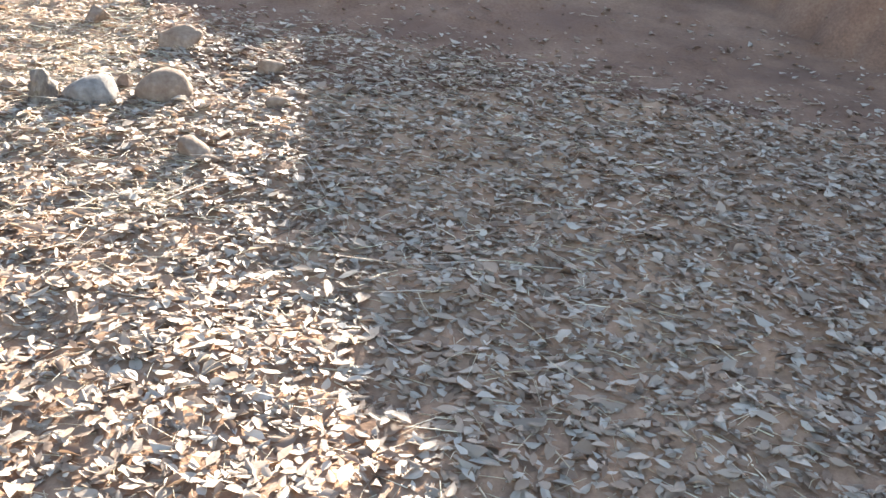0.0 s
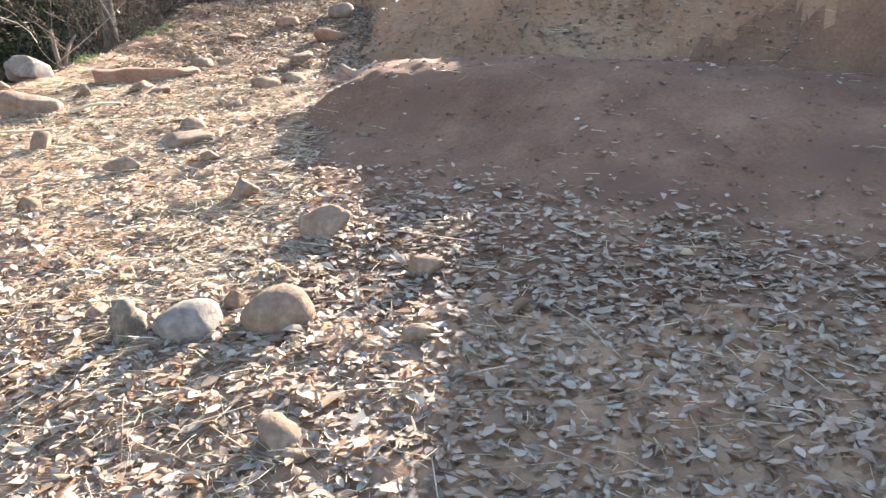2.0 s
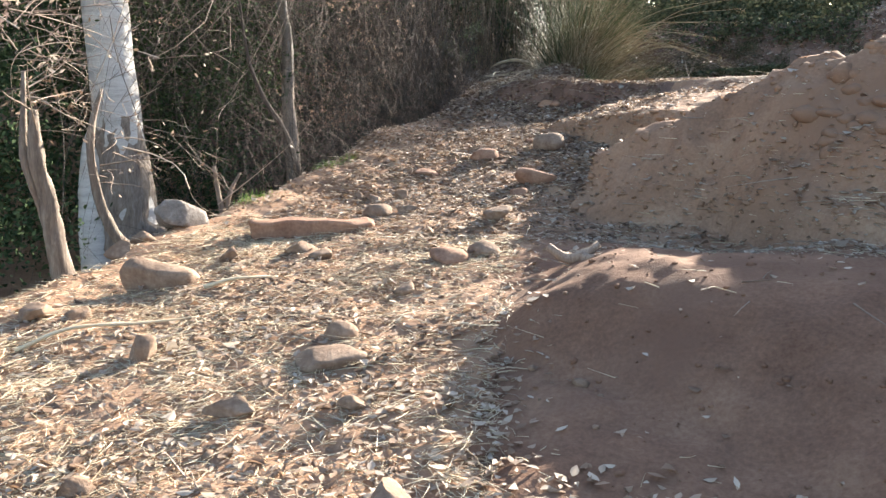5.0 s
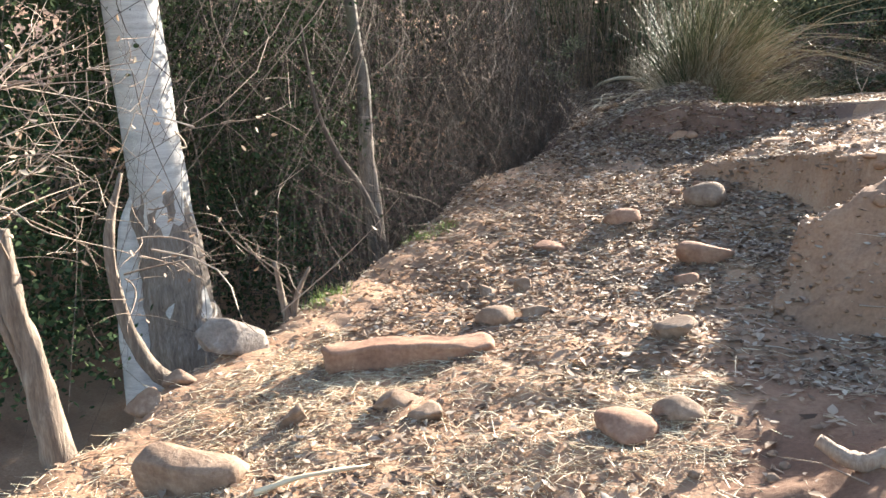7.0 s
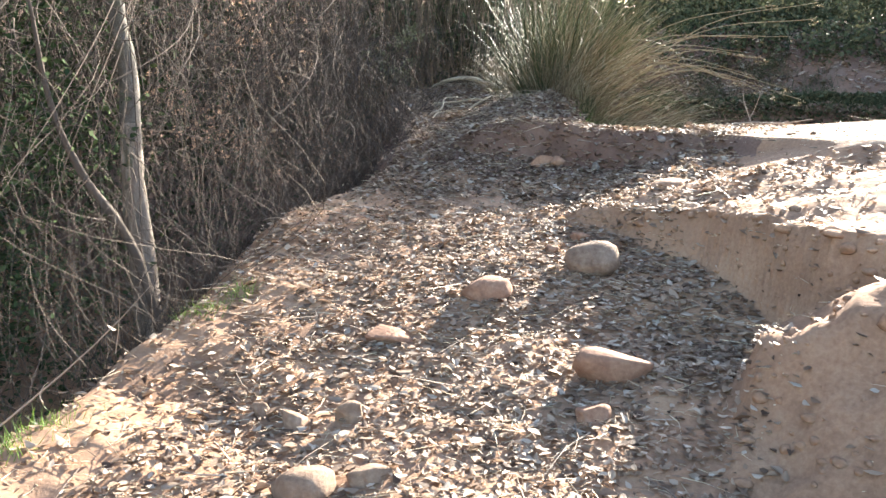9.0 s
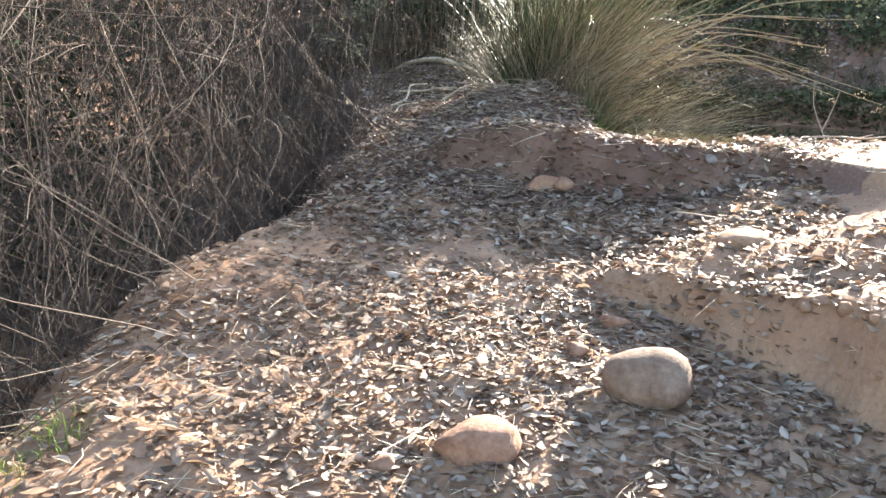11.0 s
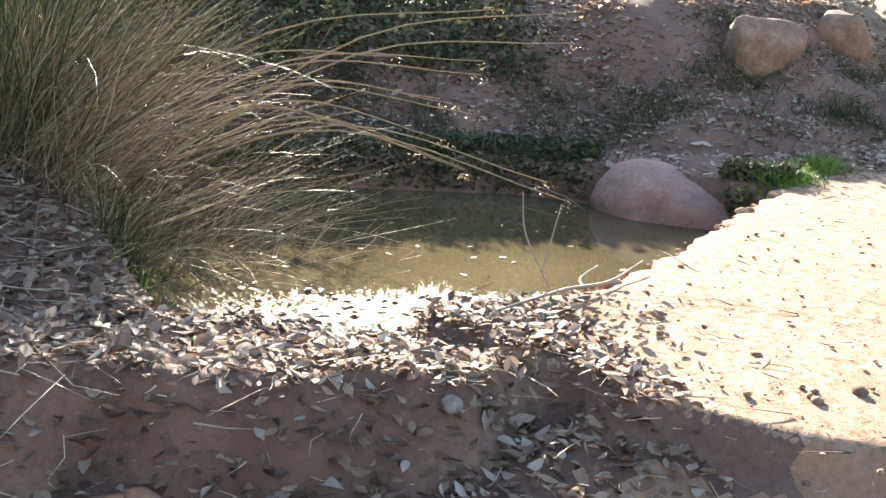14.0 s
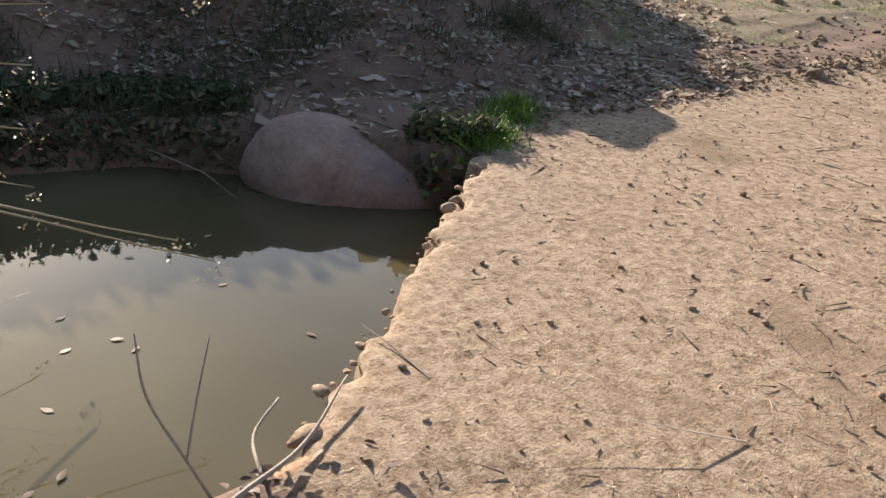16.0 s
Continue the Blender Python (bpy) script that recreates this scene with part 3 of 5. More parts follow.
def red_block(x, y, sx, sy, sz, turn):
    """A long broken block with worn edges, sunk a little into the path."""
    bm = bmesh.new()
    bmesh.ops.create_cube(bm, size=2)
    bmesh.ops.subdivide_edges(bm, edges=bm.edges[:], cuts=9, use_grid_fill=True)
    for v in bm.verts:
        c = v.co
        k = (abs(c.x) ** 7 + abs(c.y) ** 7 + abs(c.z) ** 7) ** (-1 / 7)
        p = Vector((c.x * k * sx, c.y * k * sy, c.z * k * sz))
        p.y *= 1 + 0.35 * noise.noise(Vector((p.x * 3, 2, 5)))
        p.z *= 1 + 0.22 * noise.noise(Vector((p.x * 4, 9, 1)))
        v.co = p + 0.035 * noise.noise_vector(p * 7) + 0.012 * noise.noise_vector(p * 22)
    for f in bm.faces:
        f.smooth = True
    me = bpy.data.meshes.new("stone")
    bm.to_mesh(me)
    bm.free()
    me.materials.append(REDROCK)
    ob = new("stone", me)
    ob.matrix_world = pose(x, y, height(x, y) + sz * 0.1, 0, 0, turn)
    return tagged(ob, "long block of red sandstone lying across the path", "rock", "stones along the path")


# stones along the path
stone(-1.58, 4.86, 0.142, 0.114, 0.113, ROCK, "angular tan stone standing in the path", 24, sink=0.26, facets=0.5)
stone(-2.28, 5.32, 0.129, 0.103, 0.103, ROCK, "angular tan stone in the path", 30, sink=0.26, facets=0.4)
stone(-1.76, 3.86, 0.151, 0.121, 0.120, GREYROCK, "smooth whitish grey stone in a row of stones", 36, sink=0.26, facets=0.10)
stone(-1.42, 4.01, 0.152, 0.121, 0.121, ROCK, "rounded tan stone in a row of stones", 29, sink=0.26, facets=0.10)
stone(-1.66, 4.09, 0.059, 0.048, 0.067, ROCK, "narrow upright stone in a row", 32, sink=0.26, facets=0.5)
stone(-2.20, 3.91, 0.065, 0.052, 0.052, ROCK, "tan stone in a row of stones", 42, sink=0.26, facets=0.4)
stone(-0.95, 4.51, 0.106, 0.085, 0.085, ROCK, "brown stone half buried in shaded leaves", 16, sink=0.26, facets=0.3)
stone(-0.81, 3.94, 0.079, 0.063, 0.063, ROCK, "brown stone half buried in shaded leaves", 17, sink=0.26, facets=0.3)
stone(-3.43, 4.94, 0.092, 0.074, 0.073, ROCK, "tan stone in dry straw", 45, sink=0.26, facets=0.4)
stone(-1.04, 3.26, 0.103, 0.082, 0.082, ROCK, "tan stone among dry leaves", 19, sink=0.26, facets=0.3)
stone(-6.07, 8.07, 0.270, 0.216, 0.176, GREYROCK, "pale grey boulder on the brink of the bank", 47, sink=0.26, facets=0.45, name="boulder")
stone(-5.06, 6.86, 0.234, 0.187, 0.187, ROCK, "large brown stone on the sloping bank edge", 49, sink=0.26, facets=0.4)
stone(-5.04, 7.52, 0.101, 0.081, 0.081, ROCK, "tan stone beside the red block", 44, sink=0.26, facets=0.4)
stone(-4.67, 7.85, 0.147, 0.118, 0.089, ROCK, "flat pale stone beside the red block", 39, sink=0.26, facets=0.35)
stone(-4.47, 7.82, 0.125, 0.100, 0.066, ROCK, "flat pale stone beside the red block", 38, sink=0.26, facets=0.3)
stone(-4.85, 9.17, 0.131, 0.105, 0.088, ROCK, "rounded tan stone among dry leaves", 33, sink=0.26, facets=0.10)
stone(-4.66, 9.32, 0.100, 0.080, 0.061, ROCK, "small tan stone among dry leaves", 31, sink=0.26, facets=0.35)
stone(-3.66, 9.01, 0.140, 0.112, 0.111, ROCK, "broken reddish stone in the path", 25, sink=0.26, facets=0.5)
stone(-3.91, 10.01, 0.110, 0.088, 0.056, REDROCK, "flat reddish stone in the path", 23, sink=0.26, facets=0.4)
stone(-4.29, 11.67, 0.179, 0.143, 0.142, ROCK, "rounded tan boulder beside the leaf hollow", 21, sink=0.26, facets=0.10, name="boulder")
stone(-5.12, 10.49, 0.145, 0.116, 0.068, REDROCK, "flat red stone in the path", 30, sink=0.26, facets=0.4)
stone(-3.32, 8.13, 0.105, 0.084, 0.072, ROCK, "rounded tan stone half buried in the path", 25, sink=0.26, facets=0.10)
stone(-3.50, 7.92, 0.169, 0.135, 0.066, REDROCK, "low lump of red earth and stone", 28, sink=0.26, facets=0.14)
stone(-3.46, 7.36, 0.084, 0.067, 0.062, ROCK, "tan stone half buried in the path", 31, sink=0.26, facets=0.35)
stone(-3.25, 7.21, 0.040, 0.032, 0.032, REDROCK, "small reddish stone in the path", 30, sink=0.26, facets=0.5)
stone(-3.36, 6.54, 0.093, 0.074, 0.074, ROCK, "smooth rounded pale stone in the path", 36, sink=0.26, facets=0.10)
stone(-3.26, 6.29, 0.190, 0.152, 0.083, ROCK, "broad stone half buried in dusty earth", 37, sink=0.26, facets=0.35)
stone(-4.18, 5.94, 0.104, 0.084, 0.118, ROCK, "pointed dark brown stone at the bank edge", 51, sink=0.26, facets=0.6)
stone(-4.98, 6.20, 0.096, 0.077, 0.077, ROCK, "pale stone at the bank edge", 55, sink=0.26, facets=0.4)
stone(-5.20, 6.06, 0.147, 0.117, 0.092, ROCK, "broad pale stone at the bank edge", 58, sink=0.26, facets=0.4)
stone(-3.32, 5.67, 0.139, 0.111, 0.087, ROCK, "low brown stone half buried in the path", 45, sink=0.26, facets=0.45)
stone(-2.84, 5.90, 0.068, 0.054, 0.054, ROCK, "tan stone half buried in the path", 35, sink=0.26, facets=0.45)
stone(-6.01, 7.38, 0.124, 0.099, 0.088, ROCK, "tan stone on the bank edge", 51, sink=0.26, facets=0.4)
stone(-6.04, 7.59, 0.107, 0.085, 0.067, ROCK, "small tan stone on the bank edge", 50, sink=0.26, facets=0.4)
stone(-5.10, 10.93, 0.056, 0.044, 0.044, REDROCK, "small red stone standing in leaves", 23, sink=0.26, facets=0.5)
stone(-4.81, 11.11, 0.181, 0.145, 0.098, REDROCK, "low lump of red earth and stone", 19, sink=0.26, facets=0.14)
stone(-3.92, 10.39, 0.202, 0.162, 0.161, REDROCK, "large lump of red earth and stone", 10, sink=0.26, facets=0.14)
stone(-5.41, 9.68, 0.064, 0.052, 0.051, ROCK, "tan stone among dry leaves", 35, sink=0.26, facets=0.4)
stone(-5.21, 9.65, 0.106, 0.085, 0.058, ROCK, "flat pale stone among dry leaves", 32, sink=0.26, facets=0.35)
stone(-4.96, 9.72, 0.084, 0.067, 0.067, ROCK, "tan stone among dry leaves", 29, sink=0.26, facets=0.4)
stone(-4.00, 12.76, 0.154, 0.124, 0.068, DIRT, "broken slab of dry earth on the shelf's rim", -3, sink=0.26, facets=0.5)
stone(-4.63, 11.87, 0.057, 0.045, 0.045, REDROCK, "dark lump of red earth in the path", 9, sink=0.26, facets=0.14)
stone(-4.52, 12.22, 0.078, 0.063, 0.048, REDROCK, "flat lump of red earth in the path", 6, sink=0.26, facets=0.14)
stone(-5.33, 13.95, 0.114, 0.091, 0.094, CLAYROCK, "orange rounded stone below the earth scarp", 20, sink=0.20)
stone(-5.18, 13.99, 0.076, 0.061, 0.070, CLAYROCK, "orange rounded stone below the earth scarp", 20, sink=0.20)
stone(-4.81, 13.89, 0.073, 0.058, 0.055, GREYROCK, "small grey stone among leaves", 20, sink=0.25)
stone(-4.29, 13.99, 0.045, 0.036, 0.037, GREYROCK, "small whitish stone on the scarp", 20, sink=0.25)
stone(0.17, 18.75, 0.46, 0.30, 0.45, ROCK, "large orange-brown boulder on the far bank", -18, name="boulder")
stone(1.70, 19.46, 0.46, 0.30, 0.36, ROCK, "pale boulder on the far bank", -18, name="boulder")
stone(-3.00, 17.53, 0.117, 0.094, 0.065, ROCK, "flat stone at the far waterline", -32, sink=0.25)
stone(2.28, 16.33, 0.096, 0.077, 0.061, ROCK, "stone lying on the sunny track", -42, sink=0.25)
stone(9.03, 21.91, 0.361, 0.289, 0.196, ROCK, "stone lying on the sunny track", -32, sink=0.25)
stone(11.18, 24.35, 0.310, 0.248, 0.197, ROCK, "stone lying on the sunny track", -32, sink=0.25)
stone(3.18, 19.22, 0.171, 0.137, 0.109, ROCK, "stone lying on the sunny track", -32, sink=0.25)
red_block(-5.02, 8.45, 0.50, 0.12, 0.10, 36)

# ---- clods of the berm's face ----


def lumps(n, place, size, mat, name, label, cat, flat=0.7, fine=2):
    """Many rounded lumps joined into one sheet of rubble."""
    bm = bmesh.new()
    bmesh.ops.create_icosphere(bm, subdivisions=fine, radius=1)
    base = np.array([v.co[:] for v in bm.verts])
    tri = np.array([[v.index for v in f.verts] for f in bm.faces])
    bm.free()
    p = place(n)
    n = len(p)
    s = np.broadcast_to(size, (n,)) if np.ndim(size) == 0 else size[:n]
    v = np.repeat(base[None], n, 0)
    k = rng.normal(0, 1, (n, 6, 3))
    k /= np.linalg.norm(k, axis=2, keepdims=True)
    for j in range(6):
        e = np.maximum(np.einsum("nvk,nk->nv", v, k[:, j]) - rng.uniform(0.5, 0.9, (n, 1)), 0)
        v = v - k[:, j][:, None, :] * e[:, :, None] * 0.8
    v = v * rng.uniform(0.7, 1.3, (n, 1, 3)) * np.array([1, 1, flat]) * s[:, None, None] + p[:, None, :]
    me = mesh_from(name, v.reshape(-1, 3), [(np.arange(n)[:, None, None] * len(base) + tri[None]).reshape(-1, 3)], mat)
    return tagged(new(name, me), label, cat, kind="stuff")


def on_berm(n):
    x = rng.uniform(-1.6, 1.6, n)
    foot = np.interp(x, [-3.4, -2.8, -2, -1.5, 0.4, 1.6], [9.75, 9.5, 9.4, 9.0, 8.75, 7.9])
    y = foot + rng.uniform(0.4, 1.0, n) * (10.1 - foot)
    return np.stack([x, y, land(x, y) - 0.065], 1)


lumps(330, on_berm, rng.gamma(4, 0.015, 330), BERM, "earth_clods", "rounded clods of dug red earth on the berm", "earth")


def on_tip(n):
    x = rng.uniform(-3.3, -1.5, n)
    y = rng.uniform(9.3, 10.4, n)
    return np.stack([x, y, land(x, y) - 0.004], 1)


lumps(420, on_tip, rng.gamma(1.8, 0.007, 420), BERM, "tip_crumbs", "broken lumps of earth on the berm's end", "earth")


def on_ledge(n):
    x = rng.uniform(-4.5, -2.3, n)
    y = shelf_front(x) + rng.normal(-0.01, 0.07, n)
    return np.stack([x, y, land(x, y) - 0.02], 1)


lumps(260, on_ledge, rng.gamma(2.0, 0.008, 260), DIRT, "ledge_clods", "broken clods of dry earth along the shelf's cut face", "earth")


def on_path(n):
    x, y = rng.uniform(-6.3, -0.2, n), rng.uniform(2.0, 14, n)
    k = (x > bank_edge(y) + 0.05) & (np.abs(x - np.interp(y, [2, 7, 10, 14], [-2.0, -3.6, -4.7, -4.6])) < 1.6)
    x, y = x[k], y[k]
    return np.stack([x, y, land(x, y) + 0.002], 1)


lumps(1500, on_path, rng.gamma(2.5, 0.0055, 1500), ROCK, "pebbles", "small tan pebbles and crumbs of earth", "pebbles", fine=1)


def on_slope(n):
    x, y = rng.uniform(-2.6, 1.2, n), rng.uniform(4.4, 8.2, n)
    k = x > -1.6 - 0.3 * (y - 5)
    x, y = x[k], y[k]
    return np.stack([x, y, land(x, y) + 0.001], 1)


# crumbs share the slope's shade-darkened colour
lumps(1100, on_slope, rng.gamma(1.8, 0.0042, 1100), SHADEEARTH, "earth_crumbs", "crumbs of red earth on the shaded slope", "earth", fine=1)


def on_slab(n):
    x, y = rng.uniform(-3.6, 3.0, n), rng.uniform(13.2, 17.0, n)
    k = slab_side(x, y) < -0.04
    x, y = x[k], y[k]
    return np.stack([x, y, slab_height(x, y) + 0.004], 1)


lumps(2600, on_slab, rng.gamma(1.6, 0.0030, 2600), SLAB, "grit", "grit and crumbs on the dusty slab", "grit", fine=1)


def slab_edge(n):
    t = rng.uniform(0, 4.2, n)
    q = rng.normal(-0.005, 0.02, n)
    x, y = -3.69 + t * 0.812 + q * 0.584, 14.565 + t * 0.584 - q * 0.812
    return np.stack([x, y, slab_height(x, y) - rng.uniform(0.02, 0.17, n)], 1)


lumps(260, slab_edge, rng.gamma(1.6, 0.007, 260), SLAB, "slab_rubble", "crumbled rubble along the slab's broken edge", "rubble", 0.6)


def far_track(n):
    """Points strewn over the track beyond the slab."""
    x, y = rng.uniform(1.5, 13, n), rng.uniform(16.2, 26, n)
    return np.stack([x, y, land(x, y) + 0.01], 1)


lumps(2400, far_track, rng.gamma(1.3, 0.014, 2400), TRACK, "track_rubble", "rubble strewn on the sunny track beyond", "rubble", fine=1)

def mud_edge(n):
    x = rng.uniform(0.8, 7.0, n)
    y = 17.0 - 0.108 * x + rng.normal(0.25, 0.35, n)
    return np.stack([x, y, land(x, y) + 0.004], 1)


lumps(420, mud_edge, rng.gamma(1.6, 0.012, 420), DAMPSHADE, "mud_clods", "dark trodden clods of mud beyond the slab", "earth", 0.45)

stump = tagged(new("stump", mesh_from("stump", *tube([(-1.97, 3.78, 0.03), (-1.97, 3.77, 0.15), (-1.98, 3.76, 0.22), (-1.995, 3.76, 0.285)], [0.072, 0.066, 0.056, 0.03], 12, 0.35, 8), DEADWOOD)), "small split wooden stump among stones", "stump")
fork = tagged(new("driftwood"), "pale forked piece of driftwood among leaves", "branch")
part("stem", mesh_from("stem", *tube([(-2.66, 7.66, 0.80), (-2.55, 7.67, 0.74), (-2.46, 7.69, 0.76), (-2.38, 7.76, 0.83)], [0.025, 0.035, 0.035, 0.02], 8, 0.25, 9), WOOD), fork)
part("prong", mesh_from("prong", *tube([(-2.47, 7.69, 0.77), (-2.4, 7.66, 0.76), (-2.3, 7.68, 0.80)], [0.03, 0.025, 0.012], 8, 0.25, 10), WOOD), fork)

# ---- trees, stump, shrub ----
poplar = tagged(new("poplar_tree"), "leaning poplar tree with white peeling bark", "tree")
part("trunk", mesh_from("trunk", *tube([(-8.10, 9.45, -0.9), (-8.14, 9.35, -0.19), (-8.17, 9.3, 0.43), (-8.21, 9.25, 1.59), (-8.25, 9.2, 2.8), (-8.35, 9.1, 5.0), (-8.4, 9.0, 8.5)], [0.40, 0.33, 0.27, 0.23, 0.215, 0.19, 0.12], 20, 0.06, 1), BARK), poplar)
part("rough_base", mesh_from("rough_base", *tube([(-8.10, 9.45, -0.95), (-8.14, 9.35, -0.19), (-8.165, 9.31, 0.25), (-8.185, 9.275, 0.8), (-8.2, 9.26, 1.25)], [0.43, 0.36, 0.31, 0.27, 0.225], 20, 0.13, 12), BARKLOW), poplar, "dark furrowed bark at the foot")
part("side_stem", mesh_from("side_stem", *tube([(-8.28, 9.0, -0.6), (-8.36, 9.02, 0.3), (-8.36, 9.05, 0.9), (-8.3, 9.1, 1.3)], [0.2, 0.15, 0.11, 0.01], 14, 0.08, 2), BARK), poplar, "second stem of the poplar")
second = tagged(new("slim_poplar_tree"), "slim pale tree trunk among hanging vines", "tree")
part("trunk", mesh_from("trunk", *tube([(-7.42, 11.3, -0.6), (-7.46, 11.2, 0.9), (-7.50, 11.2, 1.5), (-7.49, 11.2, 2.1), (-7.56, 11.16, 2.84), (-7.7, 11.1, 6)], [0.085, 0.072, 0.066, 0.06, 0.055, 0.035], 12, 0.2, 3), GREYBARK), second)
part("rough_base", mesh_from("rough_base", *tube([(-7.42, 11.3, -0.62), (-7.46, 11.2, 0.9), (-7.50, 11.2, 1.5), (-7.49, 11.2, 1.75)], [0.095, 0.08, 0.072, 0.063], 12, 0.25, 13), BARKLOW), second, "dark rough bark low on the trunk")
limb = tagged(new("fallen_limb"), "dead brown limb leaning in the thicket", "branch")
part("stem", mesh_from("stem", *tube([(-7.6, 10.5, 2.6), (-7.55, 10.58, 1.86), (-7.42, 10.7, 1.39), (-7.24, 10.85, 1.0), (-7.1, 10.98, 0.3)], [0.01, 0.02, 0.026, 0.03, 0.034], 8, 0.3, 4), VINE), limb)


def bare_shrub(name, label, stems, twigs, spread, mat=DEADWOOD):
    root = tagged(new(name), label, "shrub")
    for i, (pts, rad) in enumerate(stems):
        part("stem", mesh_from("stem", *tube(pts, rad, 11, 0.32, 10 + i), mat), root)
    a, b = np.array(twigs[0]), np.array(twigs[1])
    n = twigs[2]
    base = a + (b - a) * rng.uniform(0, 1, (n, 1)) + rng.normal(0, 0.05, (n, 3))
    way = rng.normal(0, 1, (n, 3)) * np.array(spread[:3]) + np.array(spread[3:])
    L = rng.uniform(0.3, 1.0, n)
    pieces = [ribbons(base, way, L, rng.uniform(0.003, 0.008, n), rng.normal(0.1, 0.2, n), 7, 4, 0.10)]
    w = way / np.linalg.norm(way, axis=1, keepdims=True)
    k = rng.integers(0, n, n * 4)
    u = rng.uniform(0.25, 0.95, (n * 4, 1))
    b2 = base[k] + w[k] * L[k][:, None] * u
    pieces.append(ribbons(b2, w[k] + rng.normal(0, 0.8, (n * 4, 3)), rng.uniform(0.08, 0.35, n * 4), 0.0028, rng.normal(0.0, 0.2, n * 4), 5, 3, 0.10))
    tagged(part("twigs", mesh_from("twigs", *merged(pieces), TWIG), root, "bare crooked twigs"), kind="stuff")
    tips = b2 + rng.normal(0, 0.12, b2.shape)
    tips = tips[: n * 2]
    tagged(part("dead_leaves", mesh_from("dead_leaves", *flakes(tips, 0.045, 0.9, 0.45, 0.4, 1.2), LITTER), root, "few withered pale leaves"), kind="stuff")
    return root


bare_shrub("dead_shrub", "dead bare shrub with twisted trunk on the brink", [
    ([(-5.84, 6.78, 0.1), (-5.88, 6.72, 0.6), (-5.90, 6.7, 0.9), (-5.93, 6.66, 1.2), (-5.92, 6.66, 1.5)], [0.085, 0.065, 0.05, 0.05, 0.03]),
    ([(-5.87, 6.73, 0.5), (-5.94, 6.68, 0.85), (-6.0, 6.62, 1.2), (-6.05, 6.7, 1.75)], [0.05, 0.035, 0.03, 0.012])],
    ((-5.95, 6.65, 1.35), (-6.3, 6.9, 2.3), 34), (0.7, 0.7, 0.35, 0.25, 0.25, 0.25))
bare_shrub("crooked_branch", "crooked bare branch rising beside the poplar", [
    ([(-6.55, 7.98, 0.2), (-6.64, 7.84, 0.4), (-6.71, 7.75, 0.75), (-6.72, 7.73, 1.22), (-6.66, 7.82, 1.6)], [0.055, 0.045, 0.035, 0.03, 0.015])],
    ((-6.72, 7.73, 0.9), (-6.3, 8.2, 1.9), 12), (0.6, 0.6, 0.3, 0.6, 0.3, 0.1))
bare_shrub("broken_stem", "short broken forked stem on the brink", [
    ([(-6.2, 8.68, 0.45), (-6.24, 8.66, 0.7), (-6.26, 8.64, 0.92)], [0.03, 0.022, 0.012]),
    ([(-6.2, 8.7, 0.5), (-6.16, 8.74, 0.7), (-6.1, 8.8, 0.86)], [0.025, 0.018, 0.01])],
    ((-6.2, 8.68, 0.6), (-6.2, 8.7, 0.8), 5), (0.3, 0.3, 0.2, 0, 0, 0.5))

# ---- thicket beyond the brook ----


def inside(n, lo, hi):
    return rng.uniform(lo, hi, (n, 3))


n = 4000
p = inside(n, (-10.0, 8.0, 2.0), (-7.0, 21, 5.5))
p = p[(p[:, 1] > 10.2) | (rng.uniform(0, 1, n) < 0.25)]
n = len(p)
p[:, 0] -= 0.35 * np.clip(p[:, 1] - 12.5, 0, 9) * 0.45
way = rng.normal(0, 0.42, (n, 3)) + np.array([0.06, -0.02, -1])
v, f = ribbons(p, way, rng.uniform(1.2, 4.6, n), np.minimum(rng.gamma(3, 0.0012, n) + 0.001, 0.0055), rng.normal(0, 0.15, n), 12, 3, 0.17)
v = v.reshape(n, -1, 3)
f = f[0].reshape(n, -1, 4)
keep = (v[:, :, 0] < bank_edge(v[:, :, 1]) - 0.45).all(1)
v, f = v[keep], f[: int(keep.sum())]
vines = mesh_from("vines", v.reshape(-1, 3), [f.reshape(-1, 4)], VINE)
tagged(new("hanging_vines", vines), "tangle of bare brown hanging vines and stems", "vines", kind="stuff")
n = 4200
p = inside(n, (-10.0, 10.0, -0.2), (-7.0, 20, 2.6))
p[:, 0] -= 0.35 * np.clip(p[:, 1] - 12.5, 0, 9) * 0.45
way = rng.normal(0, 0.8, (n, 3)) + np.array([0.1, -0.1, 0.3])
tagged(new("bramble_stems", mesh_from("bramble_stems", *ribbons(p, way, rng.uniform(0.4, 1.4, n), rng.uniform(0.0015, 0.004, n), rng.normal(0.3, 0.3, n), 9, 3, 0.18), VINE)), "arching bare bramble stems below the vines", "bramble", kind="stuff")


n = 850
y = rng.uniform(9.8, 17.0, n)
x = bank_edge(y) - rng.uniform(0.12, 1.1, n)
p = np.stack([x, y, land(x, y) - 0.03], 1)
tagged(new("bank_stems", mesh_from("bank_stems", *ribbons(p, rng.normal(0, 0.3, (n, 3)) + np.array([-0.08, 0.05, 1]), rng.uniform(0.8, 2.3, n), rng.uniform(0.0012, 0.0036, n), rng.normal(0.05, 0.2, n), 10, 3, 0.22), VINE)), "thin bare stems standing along the brink", "stems", kind="stuff")


def leaf_mass(name, label, n, lo, hi, size, mat, clump=0.45, k=260, cat="foliage", keep=None, plain=False):
    c = inside(k, lo, hi)
    if keep is not None:
        c = c[keep(c)]
    p = c[rng.integers(0, len(c), n)] + rng.normal(0, clump, (n, 3))
    ob = new(name, mesh_from(name, *flakes(p, rng.uniform(0.6, 1.4, n) * size, 0.9, 0.6, 0.3, plain=plain), mat))
    return tagged(ob, label, cat, kind="stuff")


